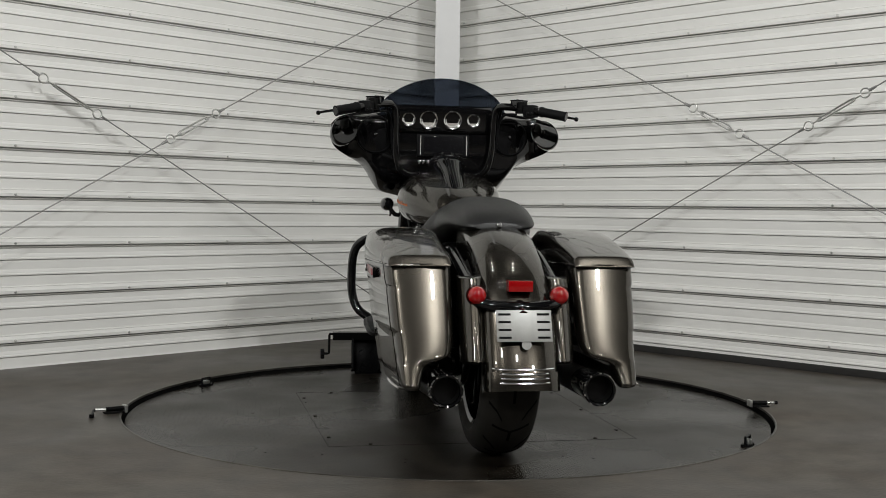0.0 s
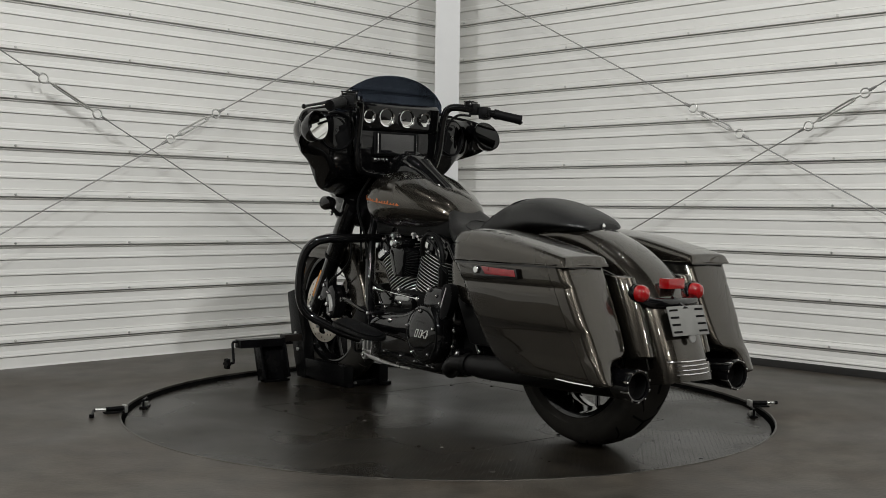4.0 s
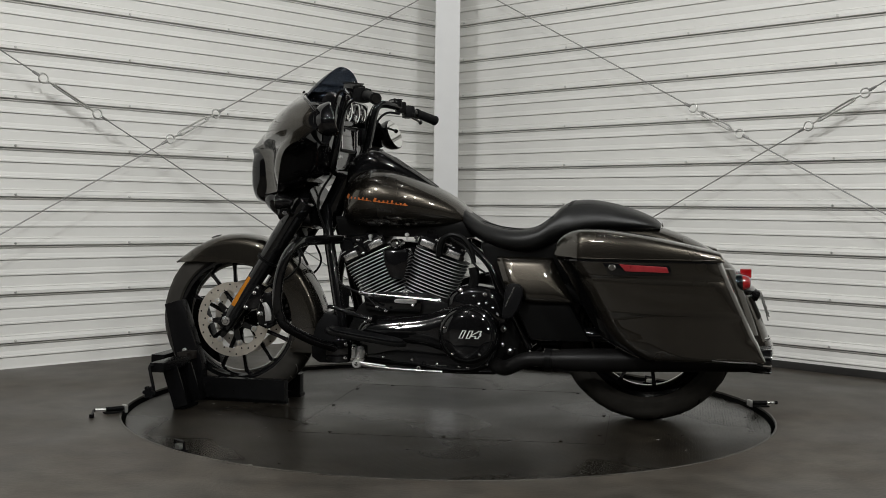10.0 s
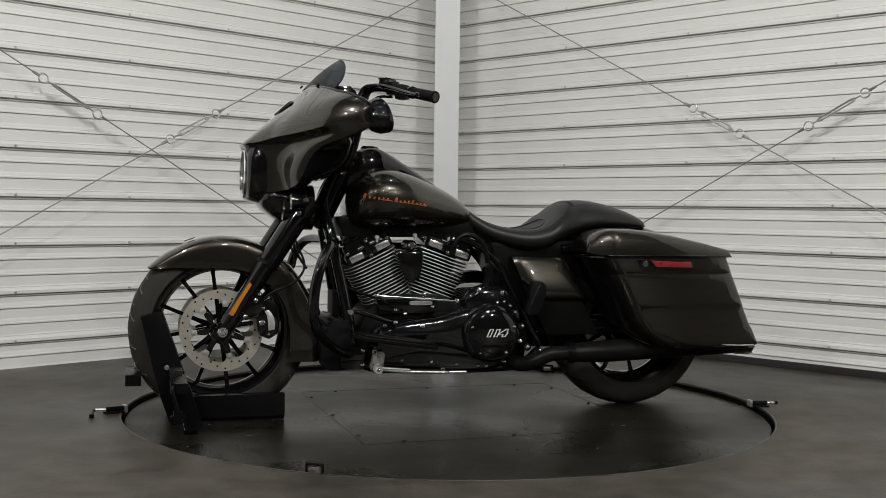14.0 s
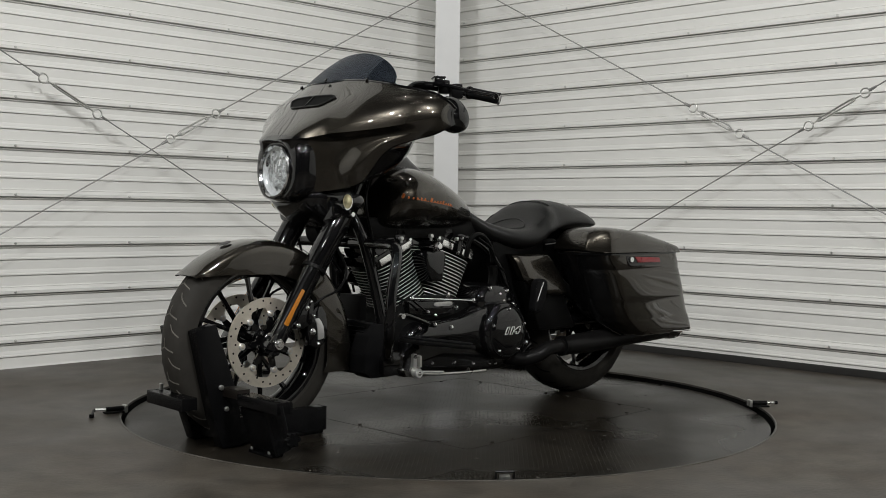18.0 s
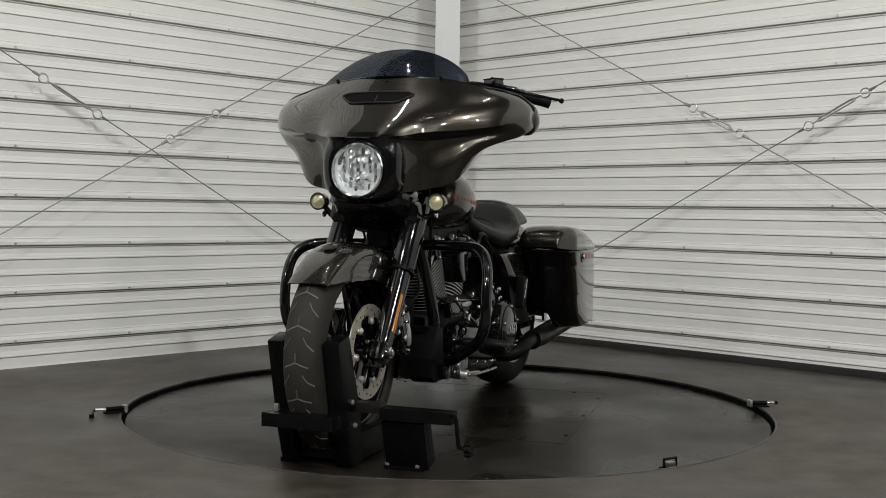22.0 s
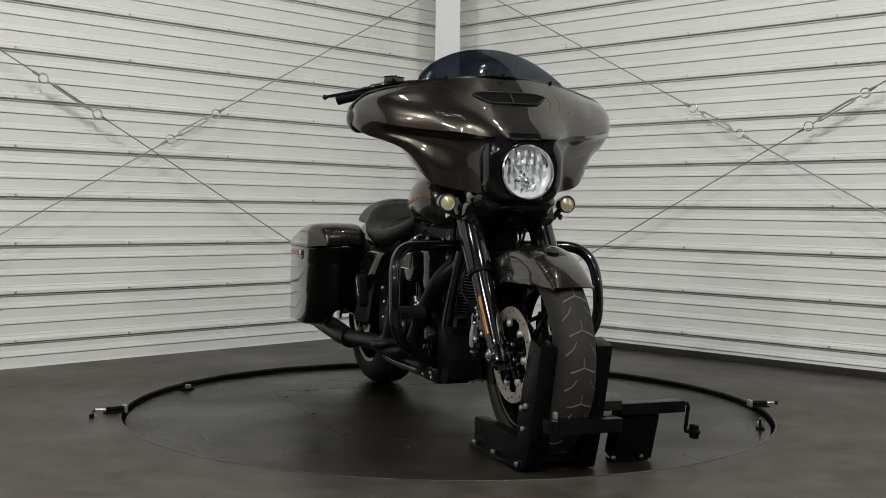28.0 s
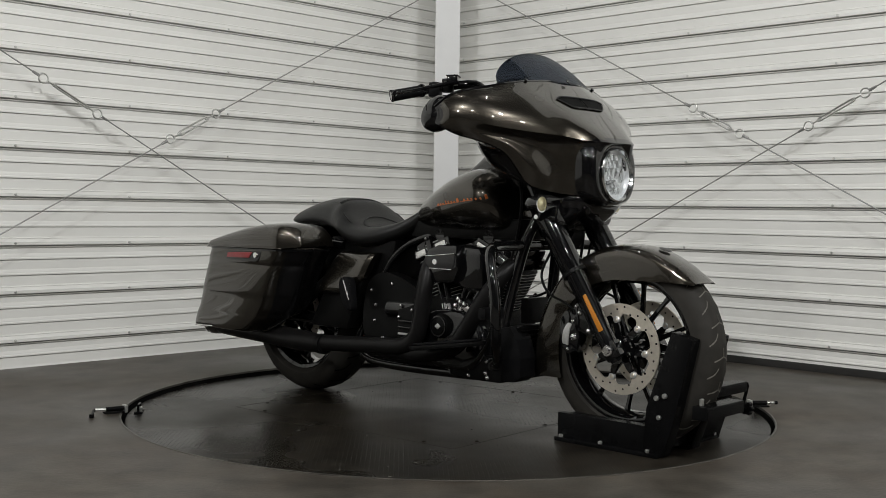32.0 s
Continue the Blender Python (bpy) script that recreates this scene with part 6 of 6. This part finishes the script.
# frame
for s in (1, -1):
    part("down_tube", tube([(0.50, 0.035 * s, 0.78), (0.47, 0.09 * s, 0.66), (0.42, 0.125 * s, 0.42), (0.390, 0.130 * s, 0.26), (0.35, 0.130 * s, 0.20), (0.22, 0.132 * s, 0.182), (-0.22, 0.135 * s, 0.182), (-0.34, 0.135 * s, 0.24)], 0.0205, 14, 40), BLACK, bike, "gloss black frame down tube")
    part("seat_rail", tube([(0.06, 0.06 * s, 0.69), (-0.08, 0.10 * s, 0.645), (-0.17, 0.12 * s, 0.57), (-0.22, 0.13 * s, 0.47), (-0.28, 0.135 * s, 0.36), (-0.33, 0.135 * s, 0.26)], 0.014, 12, 30), BLACK, bike)
    part("swingarm", tube([(-0.36, 0.15 * s, 0.32), (-0.55, 0.145 * s, 0.325), (-0.76, 0.14 * s, 0.3285)], 0.026, 12, 12), BLACK, bike)
    part("shock", tube([(-0.70, 0.165 * s, 0.34), (-0.46, 0.165 * s, 0.50)], 0.024, 14), SATIN, bike)
    part("fender_support", tube([(-0.42, 0.13 * s, 0.63), (-0.70, 0.135 * s, 0.64), (-1.0, 0.13 * s, 0.56)], 0.018, 10, 14), BLACK, bike)
    # engine guard hoop
    eg = part("engine_guard", tube([(0.452, 0.0, 0.652), (0.470, 0.16 * s, 0.652), (0.497, 0.285 * s, 0.650), (0.523, 0.338 * s, 0.630), (0.549, 0.364 * s, 0.582), (0.571, 0.371 * s, 0.500), (0.575, 0.368 * s, 0.410), (0.558, 0.345 * s, 0.345), (0.520, 0.293 * s, 0.305), (0.465, 0.225 * s, 0.265), (0.395, 0.155 * s, 0.235)], 0.0185, 14, 70), BLACK, bike, "gloss black engine guard bar")
    part("guard_clamp", box(0.40, 0.15 * s, 0.235, 0.05, 0.04, 0.045, 0.008), BLACK, eg)
    # floorboard
    fb = part("floorboard", flip(slab(closed_curve([(0.420, 0.225), (0.415, 0.295), (0.370, 0.332), (0.27, 0.335), (0.165, 0.330), (0.115, 0.302), (0.112, 0.258), (0.16, 0.222), (0.30, 0.215)], 4), 0.280, 0.296, 0.005, "xy"), s), SATIN, bike, "black rider floorboard")
    fb.matrix_basis = Matrix.Translation((0.285, 0, 0.286)) @ Matrix.Rotation(radians(-8), 4, "Y") @ Matrix.Translation((-0.285, 0, -0.274))
    part("rubber_pad", flip(slab(closed_curve([(0.408, 0.233), (0.403, 0.290), (0.363, 0.320), (0.27, 0.323), (0.170, 0.319), (0.127, 0.296), (0.125, 0.262), (0.168, 0.232), (0.30, 0.225)], 4), 0.296, 0.304, 0.004, "xy"), s), PLASTIC, fb)
    part("board_bracket", tube([(0.33, 0.15 * s, 0.22), (0.33, 0.22 * s, 0.27)], 0.014, 10), BLACK, fb)
# shifter and side stand, left
sh = part("shift_lever", tube([(0.262, 0.225, 0.364), (0.300, 0.240, 0.372), (0.392, 0.250, 0.402), (0.424, 0.250, 0.404)], [0.006, 0.0085, 0.0085, 0.007], 10, 16), BLACK, bike, "black toe shift lever with chrome end")
part("toe_peg", tube([(0.426, 0.245, 0.404), (0.426, 0.262, 0.404)], 0.0095, 14), CHROME, sh)
part("lever_pivot", tube([(0.258, 0.16, 0.362), (0.258, 0.238, 0.362)], 0.010, 12), BLACK, sh)
part("pivot_cap", dome(0.009, 0.008, (0.258, 0.238, 0.362), (0, 1, 0)), CHROME, sh)
brk = part("brake_pedal", tube([(0.34, -0.20, 0.24), (0.44, -0.25, 0.32), (0.485, -0.27, 0.415)], 0.009, 10, 12), BLACK, bike)
part("pedal_pad", box(0.487, -0.288, 0.428, 0.036, 0.104, 0.044, 0.017), PLASTIC, brk)
stb = part("stand_bracket", slab([(0.292, 0.182), (0.286, 0.235), (0.290, 0.256), (0.325, 0.256), (0.338, 0.230), (0.345, 0.200), (0.33, 0.174), (0.305, 0.172)], 0.165, 0.202, 0.006), POLISH, bike, "bright metal side stand bracket")
part("pivot_boss", join(can(0.017, 0.0, 0.022, (0.314, 0.200, 0.190), (0, 1, 0), 18), box(0.328, 0.206, 0.236, 0.016, 0.016, 0.050, 0.004), box(0.300, 0.206, 0.230, 0.012, 0.014, 0.040, 0.004)), ALU, stb)
bolt_heads(stb, [(0.314, 0.221, 0.190), (0.328, 0.213, 0.250)], (0, 1, 0), 0.008)
stand = part("side_stand", tube([(0.318, 0.205, 0.192), (0.281, 0.212, 0.186), (0.193, 0.216, 0.178), (0.069, 0.218, 0.174), (-0.017, 0.220, 0.174)], [0.0085, 0.0070, 0.0062, 0.0052, 0.0045], 12, 26), ZINC, bike, "folded metal side stand")
part("spring_eye", ring(0.0045, 0.0075, -0.002, 0.002, (0.073, 0.219, 0.184), (0, 1, 0), 16), CHROME, stand)
part("stand_spring", tube([(0.30, 0.222, 0.196), (0.20, 0.224, 0.187)], 0.0042, 8), ALU, stand)
sb = part("stand_block", slab([(0.357, 0.187), (0.357, 0.270), (0.40, 0.278), (0.440, 0.262), (0.450, 0.241), (0.448, 0.193), (0.42, 0.184)], 0.135, 0.184, 0.006), BLACK, bike, "black stand mounting block with two bolts")
bolt_heads(sb, [(0.366, 0.186, 0.257), (0.368, 0.186, 0.204)], (0, 1, 0), 0.0085)
# oil cooler and lower front covers
ocl = part("oil_cooler", box(0.455, 0.0, 0.285, 0.045, 0.26, 0.17, 0.006), SATIN, bike, "finned black oil cooler")
for k in range(10):
    part("cooler_fin", box(0.480, 0.0, 0.215 + 0.0155 * k, 0.014, 0.235, 0.004, 0.001), SATIN, ocl)
for s in (1, -1):
    part("lower_cover", flip(slab([(0.390, 0.180), (0.482, 0.180), (0.512, 0.200), (0.515, 0.265), (0.492, 0.330), (0.462, 0.372), (0.410, 0.362), (0.402, 0.290)], 0.075, 0.160, 0.004), s), PLASTIC, bike, "angular black plastic lower cover")
part("chin_cover", box(0.448, 0.0, 0.20, 0.09, 0.28, 0.025, 0.010), PLASTIC, bike)
part("regulator", box(0.445, 0.0, 0.42, 0.03, 0.12, 0.09, 0.006), WRINKLE, bike)
# cables and wires
for pts, r in (([(0.44, 0.10, 0.93), (0.50, 0.14, 0.80), (0.46, 0.13, 0.66), (0.43, 0.12, 0.50), (0.30, 0.13, 0.44)], 0.005), ([(0.44, -0.10, 0.93), (0.49, -0.14, 0.80), (0.45, -0.12, 0.66), (0.40, -0.13, 0.48), (0.36, -0.14, 0.30)], 0.005), ([(0.020, 0.145, 0.597), (0.015, 0.150, 0.640), (0.000, 0.150, 0.667), (-0.032, 0.150, 0.681), (-0.073, 0.150, 0.669), (-0.106, 0.150, 0.627), (-0.118, 0.150, 0.575)], 0.010), ([(-0.115, 0.15, 0.560), (-0.121, 0.15, 0.520), (-0.108, 0.15, 0.465)], 0.019), ([(-0.03, 0.16, 0.668), (-0.09, 0.165, 0.63), (-0.125, 0.165, 0.57), (-0.165, 0.165, 0.54)], 0.004), ([(0.62, 0.05, 0.72), (0.60, 0.06, 0.62), (0.56, 0.08, 0.55)], 0.005)):
    part("cable", tube(pts, r, 8, 24), SATIN, bike)


# ---------------------------------------------------------------- what moves
def motions():
    rows = [t for t in range(0, 33)]
    low = Matrix.Translation((0, 0, -DROP))
    on_table = Matrix.Translation((0, -0.032, -DROP))
    walk(turntable, [(t, pose(0, 0, 0, 0, 0, spin(t)) @ low) for t in rows])
    walk(chock, [(t, pose(0, 0, 0, 0, 0, spin(t)) @ on_table) for t in rows])
    walk(bike, [(t, pose(0, 0, 0, 0, 0, spin(t)) @ on_table) for t in rows])


motions()
